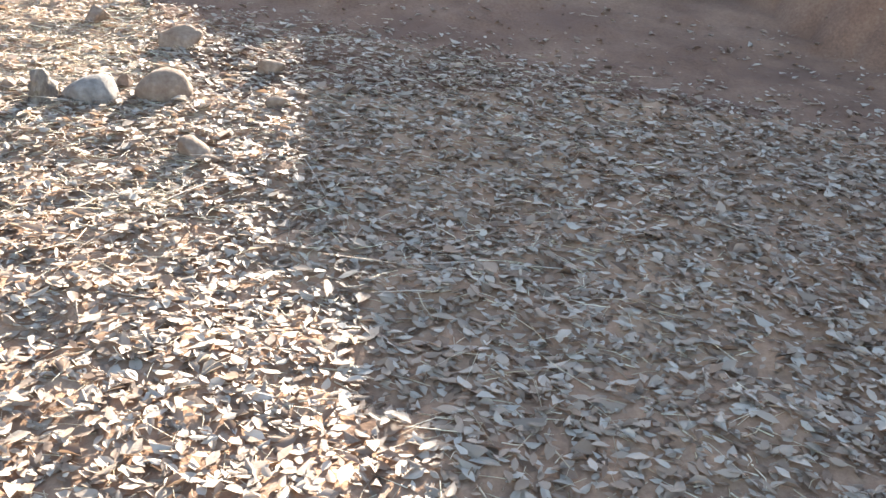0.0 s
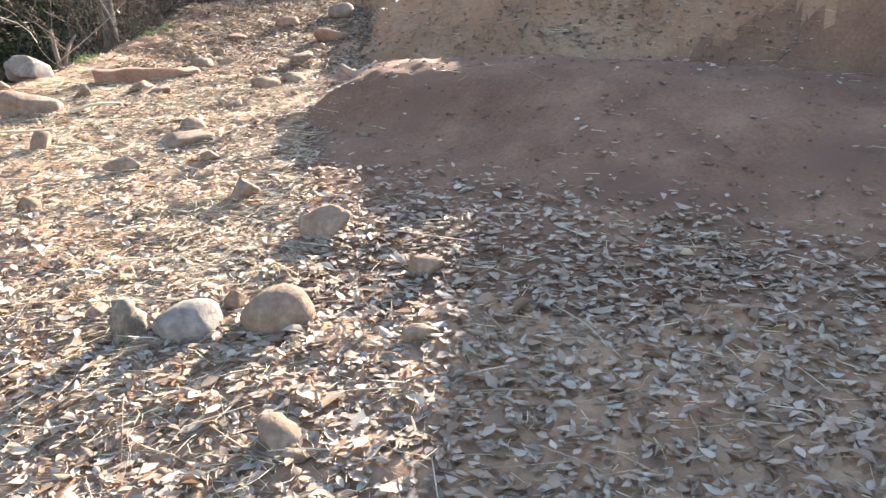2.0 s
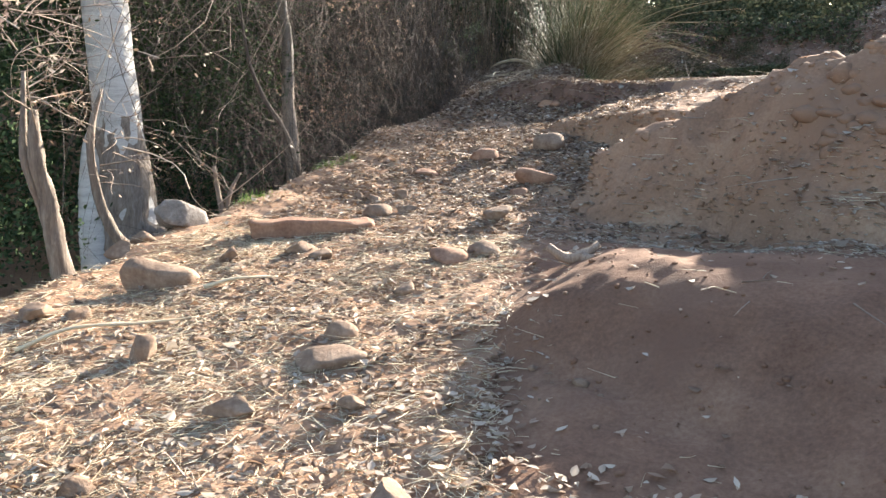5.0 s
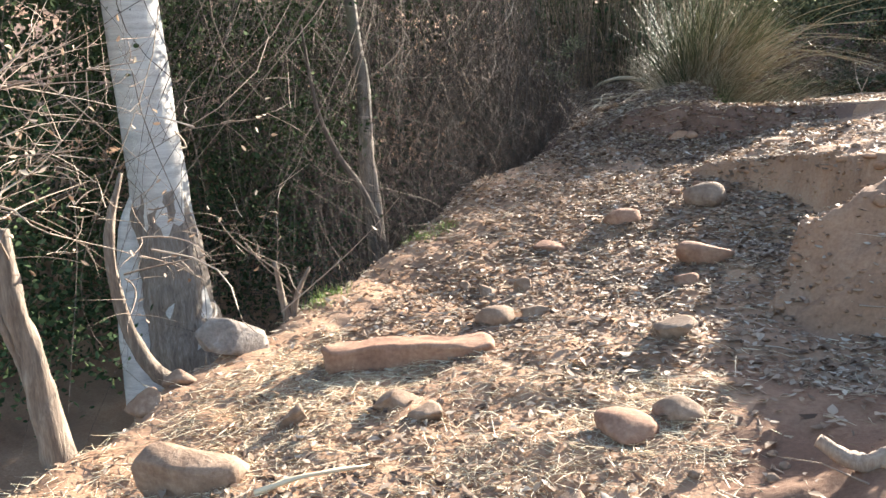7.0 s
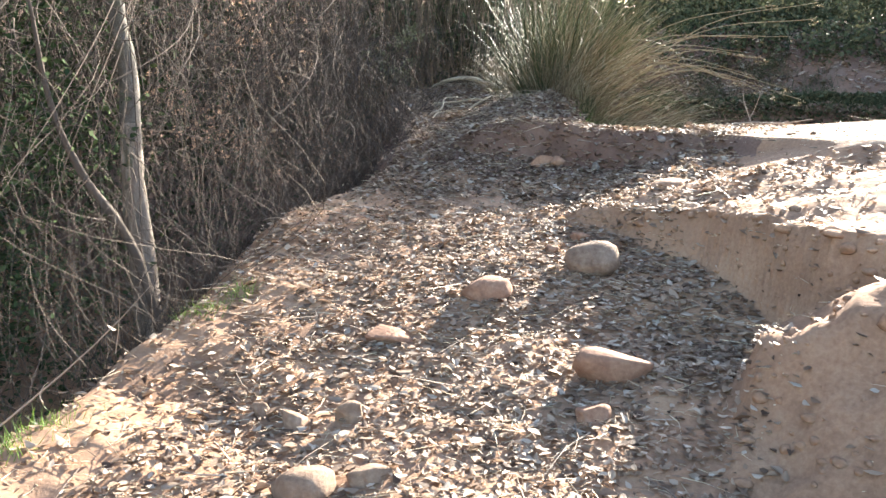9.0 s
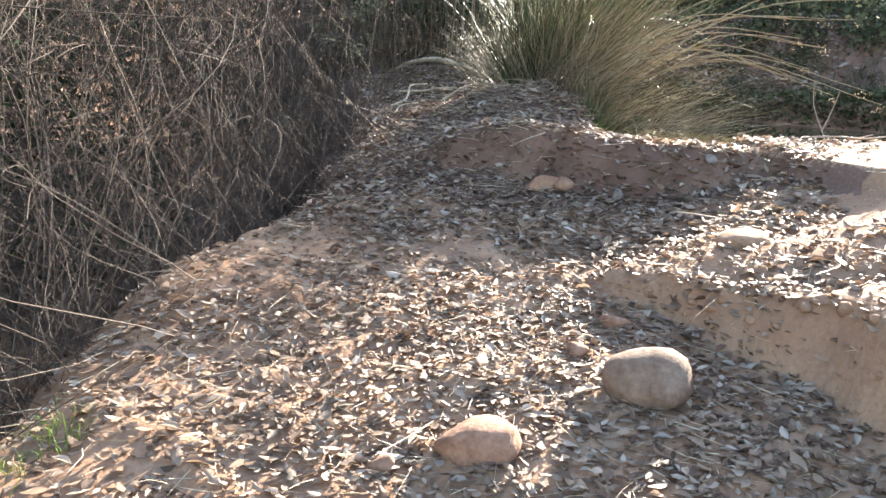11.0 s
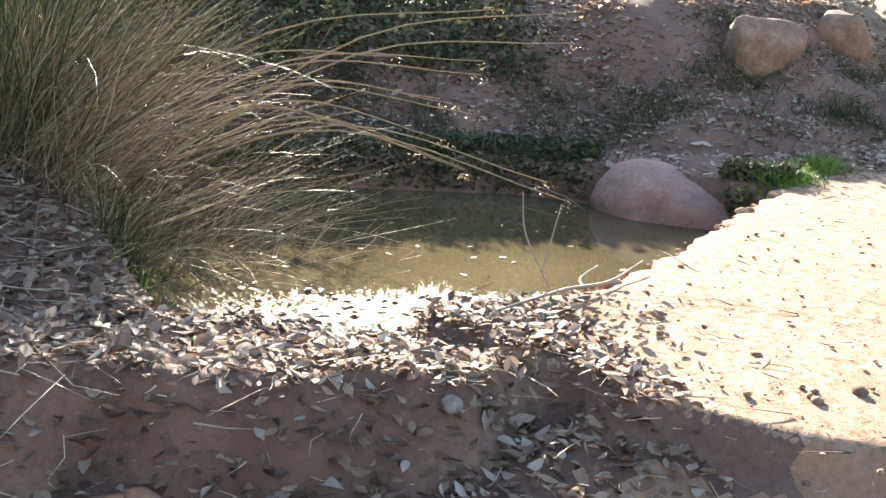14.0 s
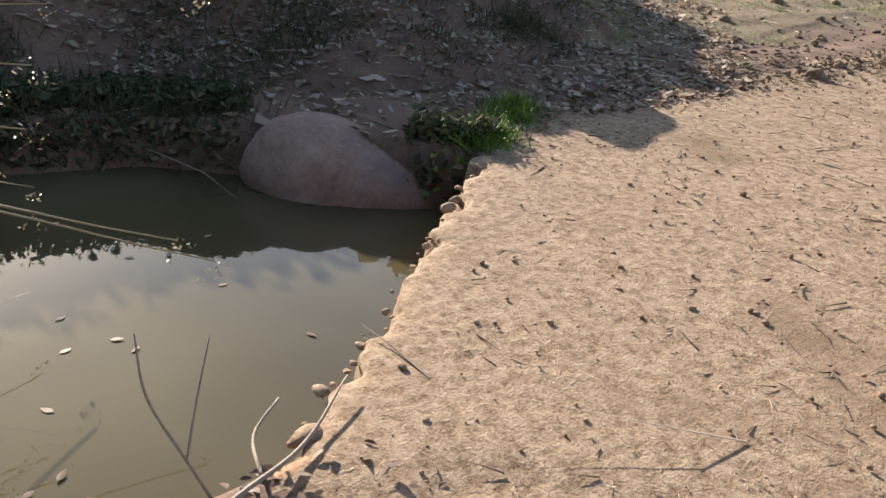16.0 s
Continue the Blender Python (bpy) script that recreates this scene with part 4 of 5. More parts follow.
leaf_mass("sunlit_ivy", "sunlit pale green ivy beside the root", 260, (-9.3, 18.0, 2.0), (-8.6, 18.8, 2.7), 0.05, SUNLITLEAF, 0.06, 5)
p = np.concatenate([np.array(c)[None] + rng.normal(0, 0.09, (150, 3)) for c in ((-9.08, 18.27, 2.12), (-8.81, 18.29, 1.98), (-8.80, 18.71, 2.55))])
tagged(new("lit_creeper", mesh_from("lit_creeper", *flakes(p, rng.uniform(0.6, 1.3, len(p)) * 0.045, 0.9, 0.6, 0.3), SUNLITLEAF)), "sunlit pale green creeper leaves among the vines", "foliage", kind="stuff")
leaf_mass("ivy_curtain", "green ivy trailing between the stems", 20000, (-9.0, 7.6, -0.2), (-7.7, 11.4, 5.0), 0.05, IVY, 0.2, 260, keep=lambda c: (c[:, 0] < -8.5) | (c[:, 1] > 10.3) | (c[:, 1] < 8.1))
leaf_mass("brush_leaves", "brown withered leaves caught in the vines", 700, (-9.6, 11.0, 0.3), (-7.6, 18, 4.5), 0.045, DEADLEAF, 0.3, 260)
leaf_mass("ivy_thicket", "dark green leafy thicket behind the poplar", 38000, (-12.0, 6.5, -0.5), (-9.2, 15, 5.5), 0.075, IVY, 0.3, 420)
leaf_mass("rear_thicket", "dense dark thicket beyond the brook", 42000, (-16, 4, -0.5), (-11, 26, 7), 0.17, IVY, 0.5, 420, plain=True)
leaf_mass("cane_thicket", "dark shrubs behind the reeds", 30000, (-12, 19.5, 1.0), (-6.6, 25, 5.2), 0.12, IVY, 0.45, 260, plain=True)
leaf_mass("hill_shrubs", "olive green scrub on the far slope", 40000, (-45, 27, 2.0), (12, 60, 6.0), 0.30, SCRUB, 0.5, 1500, "shrub", lambda c: np.abs(c[:, 2] - land(c[:, 0], c[:, 1], False) - 0.2) < 0.5, plain=True)
leaf_mass("bank_scrub", "dark scrub along the far bank's top", 24000, (-9, 19.6, 2.4), (2.6, 27, 3.9), 0.08, SCRUB, 0.2, 1500, "shrub", lambda c: (c[:, 1] > np.where(c[:, 0] < -3.5, 20, 23.2)) & (np.abs(c[:, 2] - land(c[:, 0], c[:, 1], False) - 0.1) < 0.25), plain=True)

# scrub added up to the sun's grazing line, to shade the pool's far half
c = np.stack([rng.uniform(-9.5, 0.7, 900), rng.uniform(19.0, 22.5, 900), np.zeros(900)], 1)
low = land(c[:, 0], c[:, 1], False) - 0.1
high = 1.55 + (c[:, 1] - 16.3) * 0.389 - 0.08 - 0.12 * np.clip(c[:, 0] + 0.6, 0, 1)
c[:, 2] = low + (high - low) * rng.uniform(0, 1, 900) ** 0.45
c = c[high > low]
n = 42000
p = c[rng.integers(0, len(c), n)] + np.clip(rng.normal(0, 0.12, (n, 3)), -0.2, 0.14)
tagged(new("bank_thicket", mesh_from("bank_thicket", *flakes(p, rng.uniform(0.6, 1.4, n) * 0.07, 0.9, 0.6, 0.3, plain=True), SCRUB)), "dark leafy scrub crowding the far bank's crest", "foliage", kind="stuff")
n = 9000
x = rng.uniform(-5.2, 0.3, n)
q = np.abs(rng.normal(0, 0.16, n)) + 0.4 * np.clip(vnoise(x, x * 0, 0.4, 81), 0, 1) * rng.uniform(0, 1, n)
y = pool_far(x) + q + 0.02
p = np.stack([x, y, np.maximum(land(x, y), WATER_Z) + rng.uniform(0.0, 0.12, n)], 1)
p = p[(slab_side(x, y) > 0.1) & ((x + 1.83) ** 2 / 0.3 + (y - 17.02) ** 2 / 0.2 > 1)]
tagged(new("waterside_plants", mesh_from("waterside_plants", *flakes(p, rng.uniform(0.6, 1.4, len(p)) * 0.055, 0.7, 0.5, 0.3), SCRUB)), "dark green plants along the far waterline", "plant", kind="stuff")

# leaves hanging over the far waterline
x = rng.uniform(-5.3, -0.9, 6000)
ys = np.linspace(16.0, 18.4, 61)
first = ys[np.argmax(land(np.repeat(x[:, None], 61, 1), np.repeat(ys[None], 6000, 0)) > WATER_Z + 0.02, axis=1)]
y = first + rng.uniform(-0.06, 0.16, 6000)
p = np.stack([x, y, WATER_Z + rng.uniform(0.02, 0.26, 6000)], 1)
p = p[(slab_side(x, y) > 0.15) & ((x + 1.75) ** 2 / 0.36 + (y - 16.96) ** 2 / 0.2 > 1)]
half = len(p) // 2
tagged(new("hanging_leaves", mesh_from("hanging_leaves", *flakes(p[:half], rng.uniform(0.6, 1.4, half) * 0.06, 0.8, 0.5, 0.3), SCRUB)), "green leaves hanging over the far waterline", "plant", kind="stuff")
tagged(new("withered_fringe", mesh_from("withered_fringe", *flakes(p[half:], rng.uniform(0.6, 1.4, len(p) - half) * 0.05, 0.8, 0.5, 0.3), DEADLEAF)), "withered brown leaves hanging over the waterline", "leaves", kind="stuff")

# canes standing behind the root
n = 900
p = np.stack([rng.uniform(-10.5, -6.4, n), rng.uniform(18.6, 21, n), rng.uniform(1.2, 1.8, n)], 1)
tagged(new("cane_stand", mesh_from("cane_stand", *ribbons(p, rng.normal(0, 0.12, (n, 3)) + np.array([0, 0, 1]), rng.uniform(1.6, 3.6, n), rng.uniform(0.004, 0.011, n), rng.normal(0.05, 0.1, n), 7, 3, 0.06), CANE)), "stand of dry brown canes", "cane", kind="stuff")

n = 260
p = np.stack([rng.uniform(-0.95, 0.5, n), rng.uniform(10.45, 10.9, n), np.zeros(n)], 1)
p[:, 2] = land(p[:, 0], p[:, 1])
tagged(new("berm_reeds", mesh_from("berm_reeds", *ribbons(p, rng.normal(0, 0.2, (n, 3)) + np.array([0, 0, 1]), rng.uniform(0.4, 1.0, n), rng.uniform(0.003, 0.006, n), rng.normal(0.1, 0.1, n), 6, 3, 0.04), REED)), "thin reeds growing behind the berm's crest", "reeds", kind="stuff")

# ---- reeds by the pool ----
reeds = tagged(new("reed_clump"), "large tussock of green and straw-coloured reeds by the pool", "reeds")


def tuft(n, cx, cy, r, lean, length, width, droop, mat, name, label):
    a, q = rng.uniform(0, 2 * np.pi, n), r * np.sqrt(rng.uniform(0, 1, n))
    x, y = cx + np.cos(a) * q, cy + np.sin(a) * q
    p = np.stack([x, y, land(x, y) - 0.03], 1)
    out = np.stack([np.cos(a) * (0.15 + q / r), np.sin(a) * (0.15 + q / r), np.zeros(n)], 1) * rng.uniform(0.1, 0.75, (n, 1))
    way = out + np.array(lean) + rng.normal(0, 0.2, (n, 3)) + np.array([0, 0, 1])
    return tagged(part(name, mesh_from(name, *ribbons(p, way, rng.uniform(0.6, 1.0, n) * length, rng.uniform(0.6, 1.2, n) * width, rng.uniform(0.2, 1.0, n) * droop, 8, 3, 0.05), mat), reeds, label), kind="stuff")


tuft(460, -5.98, 16.65, 0.36, (0.2, 0, 0), 2.1, 0.0058, 0.3, REED, "green_blades", "upright dark green blades")
tuft(220, -5.9, 16.6, 0.4, (0.3, 0, 0), 1.9, 0.0042, 0.45, DRYREED, "mixed_blades", "dry blades among the green")
tuft(520, -5.6, 16.5, 0.5, (0.85, 0, -0.1), 1.8, 0.0032, 0.35, DRYREED, "dry_blades", "straw-coloured leaning blades")
tuft(500, -5.3, 16.15, 0.5, (0.5, -0.15, -0.1), 1.25, 0.0032, 0.7, DRYREED, "drooping_blades", "drooping dry blades over the water")
tuft(320, -5.15, 15.75, 0.3, (0.45, -0.1, -0.1), 0.8, 0.0035, 0.7, REED, "low_blades", "low green blades at the water")
tuft(280, -4.9, 16.2, 0.42, (0.35, -0.05, -0.05), 0.95, 0.0032, 0.8, DRYREED, "edge_blades", "bent brown blades over the water")
n = 100
p = np.stack([rng.normal(-5.35, 0.4, n), rng.normal(16.1, 0.25, n), rng.uniform(1.75, 2.6, n)], 1)
tagged(part("crossing_blades", mesh_from("crossing_blades", *ribbons(p, rng.normal(0, 0.55, (n, 3)) + np.array([0.35, -0.1, 0.35]), rng.uniform(0.4, 1.2, n), rng.uniform(0.002, 0.0035, n), rng.uniform(0.1, 0.7, n), 7, 3, 0.06), REED), reeds, "broken crossing blades"), kind="stuff")
tuft(240, -4.55, 16.1, 0.35, (0.5, -0.1, -0.05), 0.9, 0.0032, 0.7, DRYREED, "outer_blades", "thin brown blades bent over the water")
tuft(110, -6.15, 16.35, 0.3, (-0.4, -0.1, 0), 1.0, 0.0028, 0.4, DRYREED, "side_blades", "thin dry blades at the edge")
tuft(330, -6.65, 17.55, 0.35, (-0.1, -0.1, 0), 1.15, 0.0036, 0.5, DRYREED, "rear_tuft", "brown dry tuft behind the tussock")

# root on the crest of the mound
root_ob = tagged(new("bare_root"), "pale bare root lying across the leafy mound", "root")
part("stem", mesh_from("stem", *tube([(-8.3, 18.2, height(-8.3, 18.2)), (-8.0, 18.1, height(-8.0, 18.1) + 0.10), (-7.6, 18.0, height(-7.6, 18.0) + 0.09), (-7.2, 17.8, height(-7.2, 17.8) + 0.07), (-6.8, 17.5, height(-6.8, 17.5) + 0.03)], [0.014, 0.026, 0.03, 0.028, 0.014], 8, 0.25, 6), STRAW), root_ob)



def dead_stick(points, r, label):
    """A thin crooked stick lying on the ground."""
    ob = new("dead_stick", mesh_from("dead_stick", *tube([(x, y, height(x, y) + up) for x, y, up in points], [r * k for k in np.linspace(1, 0.4, len(points))], 7, 0.3, 21), STRAW))
    return tagged(ob, label, "stick")


dead_stick([(-7.35, 16.1, 0.02), (-7.3, 16.35, 0.05), (-7.36, 16.6, 0.10), (-7.3, 16.9, 0.04)], 0.014, "pale crooked stick lying on the leafy mound")
dead_stick([(-7.5, 16.5, 0.08), (-7.2, 16.6, 0.05), (-7.0, 16.55, 0.07), (-6.8, 16.7, 0.02)], 0.012, "thin pale stick across dry leaves")
dead_stick([(-6.9, 16.2, 0.02), (-6.75, 16.5, 0.07), (-6.7, 16.9, 0.03)], 0.012, "thin pale stick across dry leaves")
dead_stick([(-7.1, 15.6, 0.02), (-7.15, 15.9, 0.06), (-7.05, 16.2, 0.02)], 0.010, "thin pale stick on the mound's flank")
dead_stick([(-4.9, 5.7, 0.02), (-4.75, 5.95, 0.05), (-4.5, 6.25, 0.03), (-4.35, 6.5, 0.02)], 0.014, "pale crooked stick lying in the straw")
dead_stick([(-4.7, 6.9, 0.03), (-4.55, 7.05, 0.06), (-4.4, 7.3, 0.02)], 0.017, "short pale stick lying in the straw")

# ---- leaf litter, straw ----


def scatter(n, lo, hi, density):
    x, y = rng.uniform(lo[0], hi[0], n), rng.uniform(lo[1], hi[1], n)
    k = rng.uniform(0, 1, n) < density(x, y)
    x, y = x[k], y[k]
    return x, y, land(x, y)


def litter_density(x, y):
    """Share of the ground under leaves, 0 to 1."""
    w = 0.25 * vnoise(x, y, 0.6, 43)
    patch = 0.5 * vnoise(x, y, 0.8, 41) + 0.35 * vnoise(x, y, 0.3, 42)
    d = np.clip(0.42 + 0.75 * patch, 0.05, 1)
    d = d + (1 - d) * 0.75 * (1 - sm(3.6, 6.5, y + w))
    slope = sm(-0.2, 0.25, x + 1.6 + 0.45 * (y - 5) + w) * sm(4.3, 5.6, y + w + 0.35 * x) * (1 - sm(8.3, 8.6, y + w))
    d = d * (1 - 0.93 * slope)
    d = d * (1 - 0.95 * sm(-3.3, -3.0, x) * sm(9.2, 9.5, y + w) * (1 - sm(10.9, 11.1, y)))
    d = d * (1 - 0.82 * sm(-0.06, 0.1, y + 0.3 * w - shelf_front(x)) * sm(-4.5, -4.1, x + w) * (1 - sm(13.6, 14.1, y)))
    hollow = 1.4 * np.exp(-((y - 9.0 + w * 0.5) ** 2 / 0.32)) * sm(-3.0, -2.5, x) + np.exp(-((x + 3.55) ** 2 + (y - 11.0) ** 2) / 0.16)
    d = np.clip(d + hollow, 0, 1)
    d = d * (1 - 0.4 * sm(3.4, 5.0, y + w) * sm(-1.2, -1.8, x) * (1 - sm(8, 9, y)))
    d = d + (1 - d) * 0.45 * sm(8, 9, y) * (1 - sm(12, 13, y)) * sm(-3.4, -3.8, x)
    d = d * (1 - 0.88 * np.exp(-((x + 5.95) ** 2 / 0.5 + (y - 15.7) ** 2 / 0.8)))
    d = d * (1 - 0.75 * np.exp(-((x + 5.45) ** 2 / 0.35 + (y - 14.75) ** 2 / 0.45)))
    rim = x - bank_edge(y)
    d = d * (1 - (0.75 - 0.35 * sm(10, 11.5, y)) * sm(0.6, 0.35, rim + w * 0.6) * sm(6.8, 8.2, y))
    d = d + (1 - d) * 0.65 * sm(12.6, 13.4, y + w) * sm(-3.5, -3.9, x)
    d = d * np.where(rim < -0.05, 0.25, 1)
    d = np.where((in_pool(x, y) > 0.12) | (slab_side(x, y) < 0.02) & (x > -3.62 + 0.15 * w) & (y > 12.9) & (y < 17.2), 0.0, d)
    return d


def lay(name, label, n, lo, hi, density, size, tilt=0.17, lift=0.02, mat=LITTER):
    x, y, z = scatter(n, lo, hi, density)
    p = np.stack([x, y, z + rng.uniform(0.003, lift, len(x))], 1)
    return tagged(new(name, mesh_from(name, *flakes(p, rng.gamma(10, size / 10, len(x)), tilt, 0.56, 0.30), mat)), label, "leaves", kind="stuff")


def straws(name, label, n, lo, hi, density, length, width, mat):
    x, y, z = scatter(n, lo, hi, density)
    a = rng.uniform(0, 6.28, len(x))
    me = mesh_from(name, *ribbons(np.stack([x, y, z + 0.008], 1), np.stack([np.cos(a), np.sin(a), rng.normal(0.05, 0.09, len(x))], 1), rng.gamma(3, length / 3, len(x)), rng.uniform(0.5, 1.2, len(x)) * width, 0.05, 2, 3, 0.07), mat)
    return tagged(new(name, me), label, "straw", kind="stuff")


lay("leaf_litter", "carpet of dry grey and brown fallen leaves", 130000, (-6.6, -1.0), (3.6, 6.2), litter_density, 0.047)
lay("path_leaves", "dry leaves strewn over the stony path", 62000, (-7.4, 6.2), (1.0, 13.2), lambda x, y: litter_density(x, y) * (0.7 + 0.3 * sm(9, 11.5, y)), 0.046)
lay("path_brown_leaves", "small brown leaves strewn over the stony path", 80000, (-7.4, 6.2), (1.0, 13.2), lambda x, y: litter_density(x, y) * sm(-2.5, -2.9, x) * (0.7 + 0.3 * sm(9, 11.5, y)), 0.042, 0.22, 0.022, BROWNLEAF)
lay("bank_leaves", "thick drift of curled leaves beside the pool", 19000, (-9.0, 13.2), (-3.4, 19.2), litter_density, 0.054, 0.28, 0.03)
lay("brown_leaves", "small brown fallen leaves on the mound", 48000, (-9.0, 12.6), (-3.4, 19.2), litter_density, 0.048, 0.28, 0.03, BROWNLEAF)
lay("far_bank_leaves", "fallen leaves on the shaded far bank", 34000, (-5.5, 16.4), (4.5, 20.5), lambda x, y: np.clip(0.55 + 0.6 * vnoise(x, y, 0.7, 45), 0.05, 1) * (slab_side(x, y) > -0.2 - 1.2 * (x > -0.9)) * (in_pool(x, y) < 0.1) * (y > 16.2), 0.06, 0.3)
lay("slab_leaves", "single curled leaves on the dusty slab", 170, (-3.6, 13.0), (4.0, 16.8), lambda x, y: (slab_side(x, y) < -0.05) * (0.35 + 0.65 * sm(0.2, 0.6, vnoise(x, y, 0.7, 46))), 0.036, 0.16, 0.007)
lay("slab_brown_leaves", "dark brown leaf pieces on the dusty slab", 260, (-3.6, 13.0), (4.0, 16.8), lambda x, y: (slab_side(x, y) < -0.05) * (0.3 + 0.7 * sm(0.0, 0.6, vnoise(x, y, 0.6, 48))), 0.026, 0.16, 0.006, BROWNLEAF)
lay("slab_crumbs", "small dark leaf crumbs on the dusty slab", 5200, (-3.7, 12.9), (4.0, 16.8), lambda x, y: (slab_side(x, y) < -0.03) * np.clip(0.5 + 0.9 * vnoise(x, y, 0.5, 47), 0.08, 1), 0.011, 0.4, 0.008, DEADLEAF)
lay("corner_leaves", "heap of curled leaves at the slab's corner", 1000, (-4.1, 13.7), (-2.8, 15.0), lambda x, y: np.exp(-((x + 3.55) ** 2 + (y - 14.45) ** 2) / 0.09) * (in_pool(x, y) < 0.1), 0.038, 0.3, 0.03, BROWNLEAF)
lay("step_leaves", "curled leaves gathered below the slab's step", 1100, (-4.0, 12.1), (-1.2, 13.05), lambda x, y: np.clip(0.6 + 0.6 * vnoise(x, y, 0.4, 52), 0.1, 1) * (1 - sm(12.85, 13.0, y + 0.3 * np.clip(-3.0 - x, 0, 1))), 0.048, 0.3, 0.02, BROWNLEAF)
lay("kerb_leaves", "trodden leaves along the slab's far rim", 6500, (-1.0, 15.8), (6.0, 17.8), lambda x, y: np.exp(-((y + 0.108 * x - 16.75) / 0.28) ** 2), 0.045, 0.35, 0.02, DEADLEAF)
straws("straw_litter", "scattered dry straw and thin twigs", 52000, (-7.0, 0.3), (1.2, 14.2), lambda x, y: np.clip(litter_density(x, y) + 0.45 * sm(3.2, 4.8, y) * (1 - sm(9, 10, y)) * (x < -1.75 - 0.42 * (y - 5)), 0, 1) * 0.75, 0.10, 0.0024, STRAW)
straws("path_straw", "pale dry grass straw on the sunny path", 52000, (-5.8, 2.6), (-1.0, 8.6), lambda x, y: (0.3 + 0.7 * sm(-0.3, 0.2, vnoise(x, y, 0.5, 49))) * (x < -1.75 - 0.42 * (y - 5)), 0.09, 0.0026, STRAW)
straws("track_straw", "dry grass and twigs on the sunny track", 2600, (0.5, 16.6), (9, 22), lambda x, y: np.clip(0.4 + 0.8 * vnoise(x, y, 0.9, 50), 0.05, 1), 0.16, 0.004, STRAW)
straws("dead_stems", "dry fallen stems on the leafy mound", 2600, (-8.0, 14.2), (-5.2, 18.6), lambda x, y: 0.9 * (in_pool(x, y) < 0.05) * (x > bank_edge(y) + 0.3), 0.24, 0.003, STRAW)
straws("twig_litter", "fallen twigs on path and banks", 5500, (-7.5, 2.0), (0.5, 18.5), lambda x, y: litter_density(x, y) * 0.6 + 0.02, 0.24, 0.005, TWIG)
straws("slab_chaff", "fine straw and chaff on the dusty slab", 4500, (-3.7, 12.9), (3.5, 16.7), lambda x, y: (slab_side(x, y) < -0.04) * np.clip(0.5 + 0.8 * vnoise(x, y, 0.4, 57), 0.1, 1), 0.03, 0.0013, STRAW)
straws("slab_twigs", "dark twigs lying on the dusty slab", 420, (-3.6, 13.0), (3.5, 16.8), lambda x, y: 1.0 * (slab_side(x, y) < -0.08), 0.08, 0.0035, VINE)

# ---- green at the water, on the brink and on the far bank ----


def grass(name, label, n, centres, r, length, width, mat=GRASS, droop=0.5):
    c = np.array(centres)[rng.integers(0, len(centres), n)]
    x, y = c[:, 0] + rng.normal(0, r, n), c[:, 1] + rng.normal(0, r, n)
    p = np.stack([x, y, land(x, y) - 0.01], 1)
    me = mesh_from(name, *ribbons(p, rng.normal(0, 0.45, (n, 3)) + np.array([0, 0, 1]), rng.uniform(0.4, 1.0, n) * length, width, rng.uniform(0.2, 1, n) * droop, 5, 3, 0.03), mat)
    return tagged(new(name, me), label, "grass", kind="stuff")


grass("brink_grass", "tufts of fresh green grass on the brink", 350, [(-6.14, 8.9), (-6.2, 9.15), (-6.3, 10.4), (-6.25, 10.7)], 0.07, 0.15, 0.002)
grass("slab_grass", "bright green weeds between boulder and slab", 900, [(-1.30, 16.35), (-1.1, 16.45), (-0.8, 16.65), (-0.65, 16.75)], 0.08, 0.20, 0.004)
grass("track_grass", "short yellow-green grass on the sunny track", 2600, [(2.2 + 0.9 * k + 0.5 * math.sin(k * 5.1), 17.6 + 1.2 * (0.5 + 0.5 * math.sin(k * 2.3))) for k in range(9)], 0.3, 0.09, 0.003, GRASS)
grass("far_bank_grass", "dark green grass tufts on the far bank", 9000, [(rng.uniform(-5, 2.5), rng.uniform(17.7, 19.2)) for _ in range(60)] + [(u, float(pool_far(u)) + 0.08) for u in np.linspace(-4.9, -2.2, 26)], 0.13, 0.26, 0.0035, SCRUB, 0.7)
grass("pool_grass", "green water plants under the reeds", 900, [(-5.0, 15.3), (-4.85, 15.5), (-5.1, 15.6), (-4.75, 15.7), (-4.8, 15.35)], 0.11, 0.26, 0.004, GRASS, 0.8)
p = np.stack([rng.normal(-1.22, 0.16, 260), rng.normal(16.42, 0.07, 260), rng.uniform(1.62, 1.86, 260)], 1)
tagged(new("watercress", mesh_from("watercress", *flakes(p, 0.05, 0.5, 0.8, 0.2), GRASS)), "round bright green leaves beside the boulder", "plant", kind="stuff")

p = np.stack([rng.uniform(-4.9, -2.6, 26), rng.uniform(15.3, 16.8, 26), np.full(26, WATER_Z + 0.004)], 1)
tagged(new("floating_leaves", mesh_from("floating_leaves", *flakes(p, 0.045, 0.03, 0.5, 0.1), LITTER)), "few pale leaves floating on the pool", "leaves", kind="stuff")

n = 70
p = np.stack([rng.uniform(-5.0, -3.75, n), 14.95 + np.abs(rng.normal(0, 0.16, n)), np.full(n, WATER_Z + 0.004) + rng.uniform(0, 0.006, n)], 1)
tagged(new("shore_leaves", mesh_from("shore_leaves", *flakes(p, 0.05, 0.06, 0.6, 0.15), BROWNLEAF)), "wet brown leaves floating along the shore", "leaves", kind="stuff")

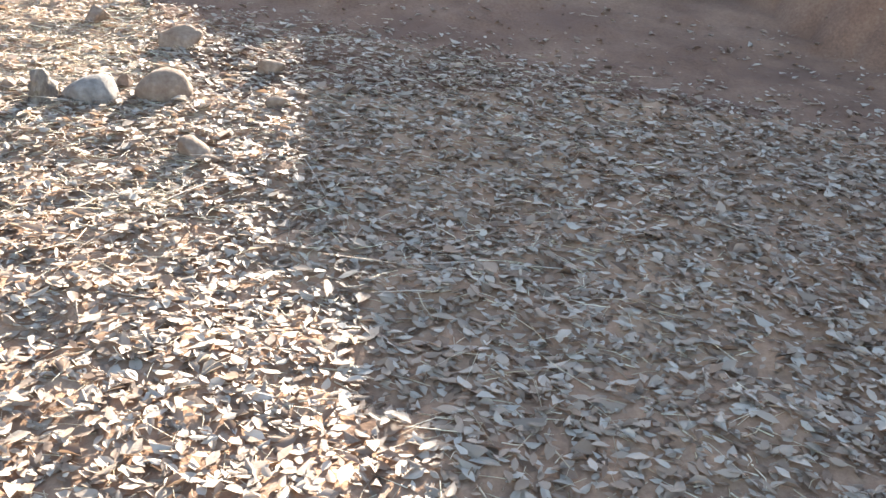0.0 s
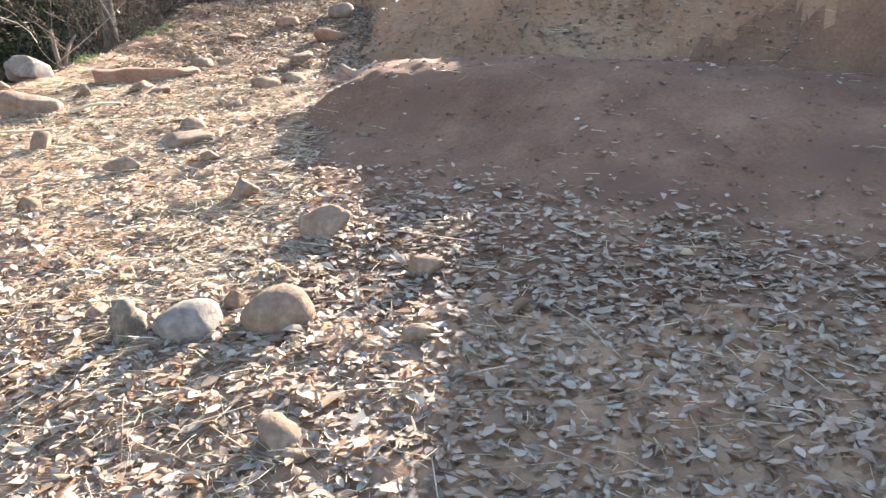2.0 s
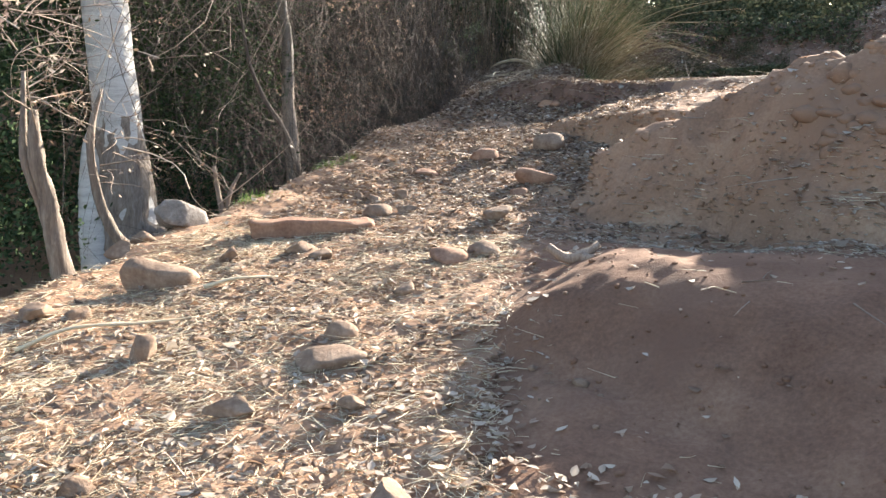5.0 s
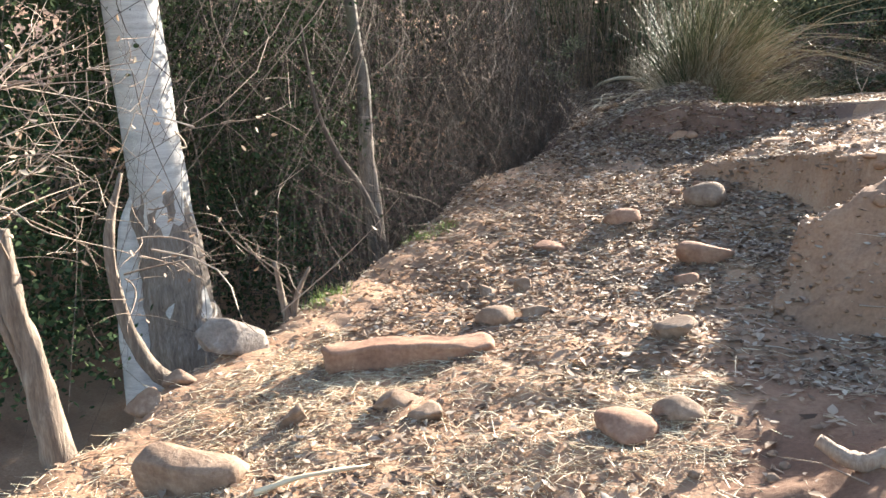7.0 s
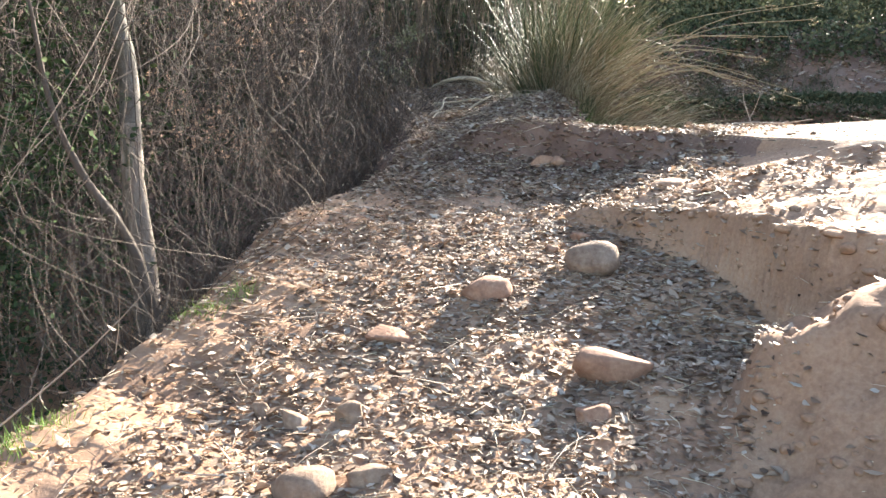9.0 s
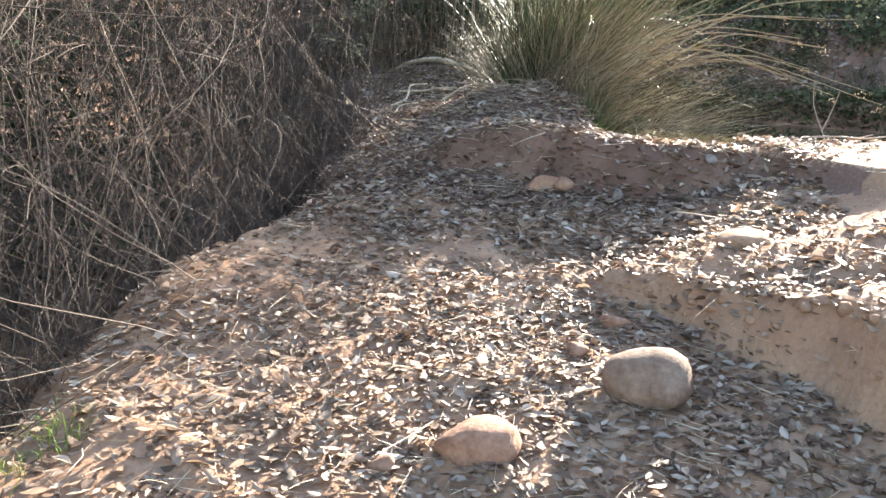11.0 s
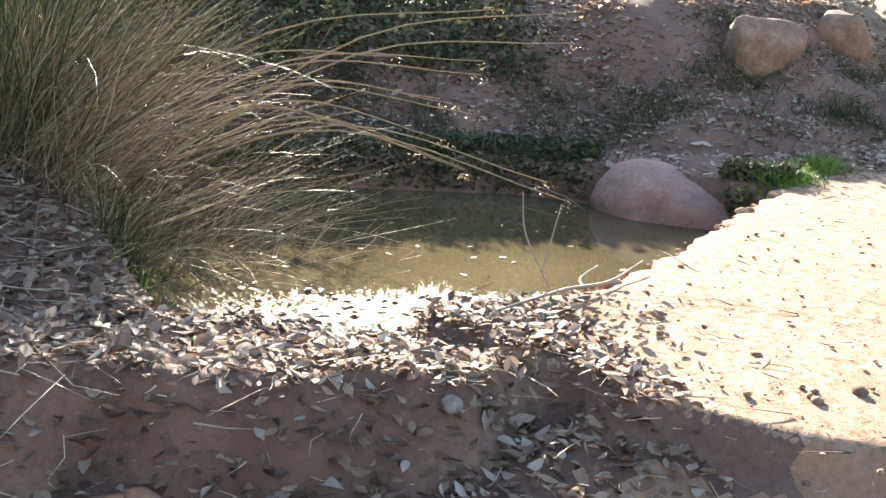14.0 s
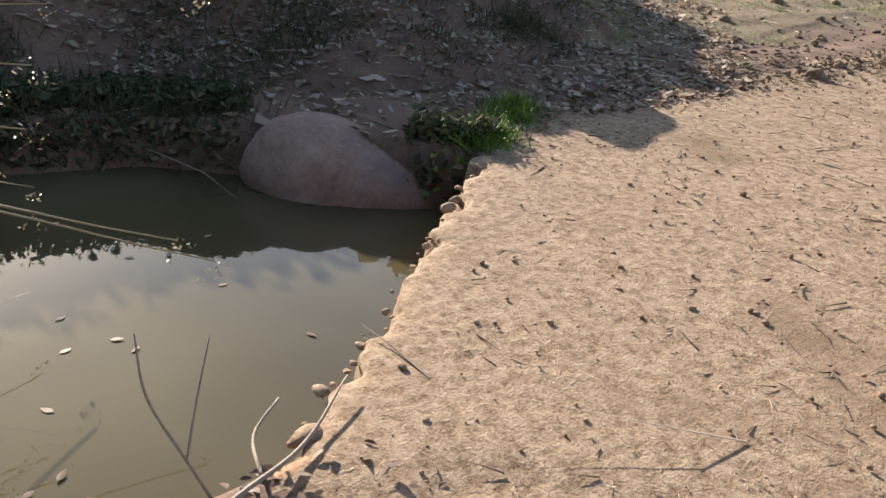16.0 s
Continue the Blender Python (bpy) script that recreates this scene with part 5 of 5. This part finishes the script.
# forked twig and long branch at the pool's edge
twig = tagged(new("forked_twig"), "thin dark forked twig standing at the water", "twig")
part("stem", mesh_from("stem", *tube([(-3.56, 14.76, 1.60), (-3.63, 14.84, 1.76), (-3.70, 14.9, 1.92), (-3.72, 14.92, 2.08)], [0.005, 0.004, 0.0035, 0.002], 6, 0.1, 3), TWIG), twig)
part("prong", mesh_from("prong", *tube([(-3.63, 14.84, 1.76), (-3.59, 14.88, 1.88), (-3.55, 14.9, 2.04)], [0.0035, 0.003, 0.0015], 6, 0.1, 4), TWIG), twig)
bough = tagged(new("fallen_branch"), "thin fallen branch along the slab's broken edge", "branch")
part("stem", mesh_from("stem", *tube([(-3.95, 14.55, 1.70), (-3.6, 14.68, 1.74), (-3.35, 14.78, 1.74), (-3.1, 14.95, 1.78)], [0.005, 0.007, 0.006, 0.003], 6, 0.15, 5), TWIG), bough)
part("prong", mesh_from("prong", *tube([(-3.5, 14.72, 1.74), (-3.42, 14.9, 1.72), (-3.3, 14.98, 1.75)], [0.006, 0.005, 0.004], 6, 0.15, 6), TWIG), bough)


def stalk(a, b, sag):
    """A long reed stem reaching over the pool, with its seed head."""
    a, b = Vector(a), Vector(b)
    mid = (a + b) / 2 + Vector((0, 0, sag))
    st = part("stalk", mesh_from("stalk", *tube([a, mid, b], [0.006, 0.005, 0.0025], 5, 0.0, 1), DRYREED), reeds)
    pts = np.array(b)[None] + rng.normal(0, 1, (14, 3)) * np.array([0.03, 0.012, 0.02]) - np.array([0, 0, 0.03])
    tagged(part("seed_head", mesh_from("seed_head", *flakes(pts, 0.016, 0.9, 0.5, 0.3), DRYREED), st, "drooping straw-brown seed head"), kind="stuff")


for i in range(16):
    ang, up = rng.uniform(-0.55, 0.25), rng.uniform(-0.02, 0.42)
    base_x, base_y = -5.5 + rng.uniform(-0.2, 0.3), 16.2 + rng.uniform(-0.3, 0.3)
    reach = rng.uniform(1.6, 2.5)
    stalk((base_x, base_y, 1.85), (base_x + reach * math.cos(ang), base_y + reach * math.sin(ang), 1.95 + reach * up), 0.28)
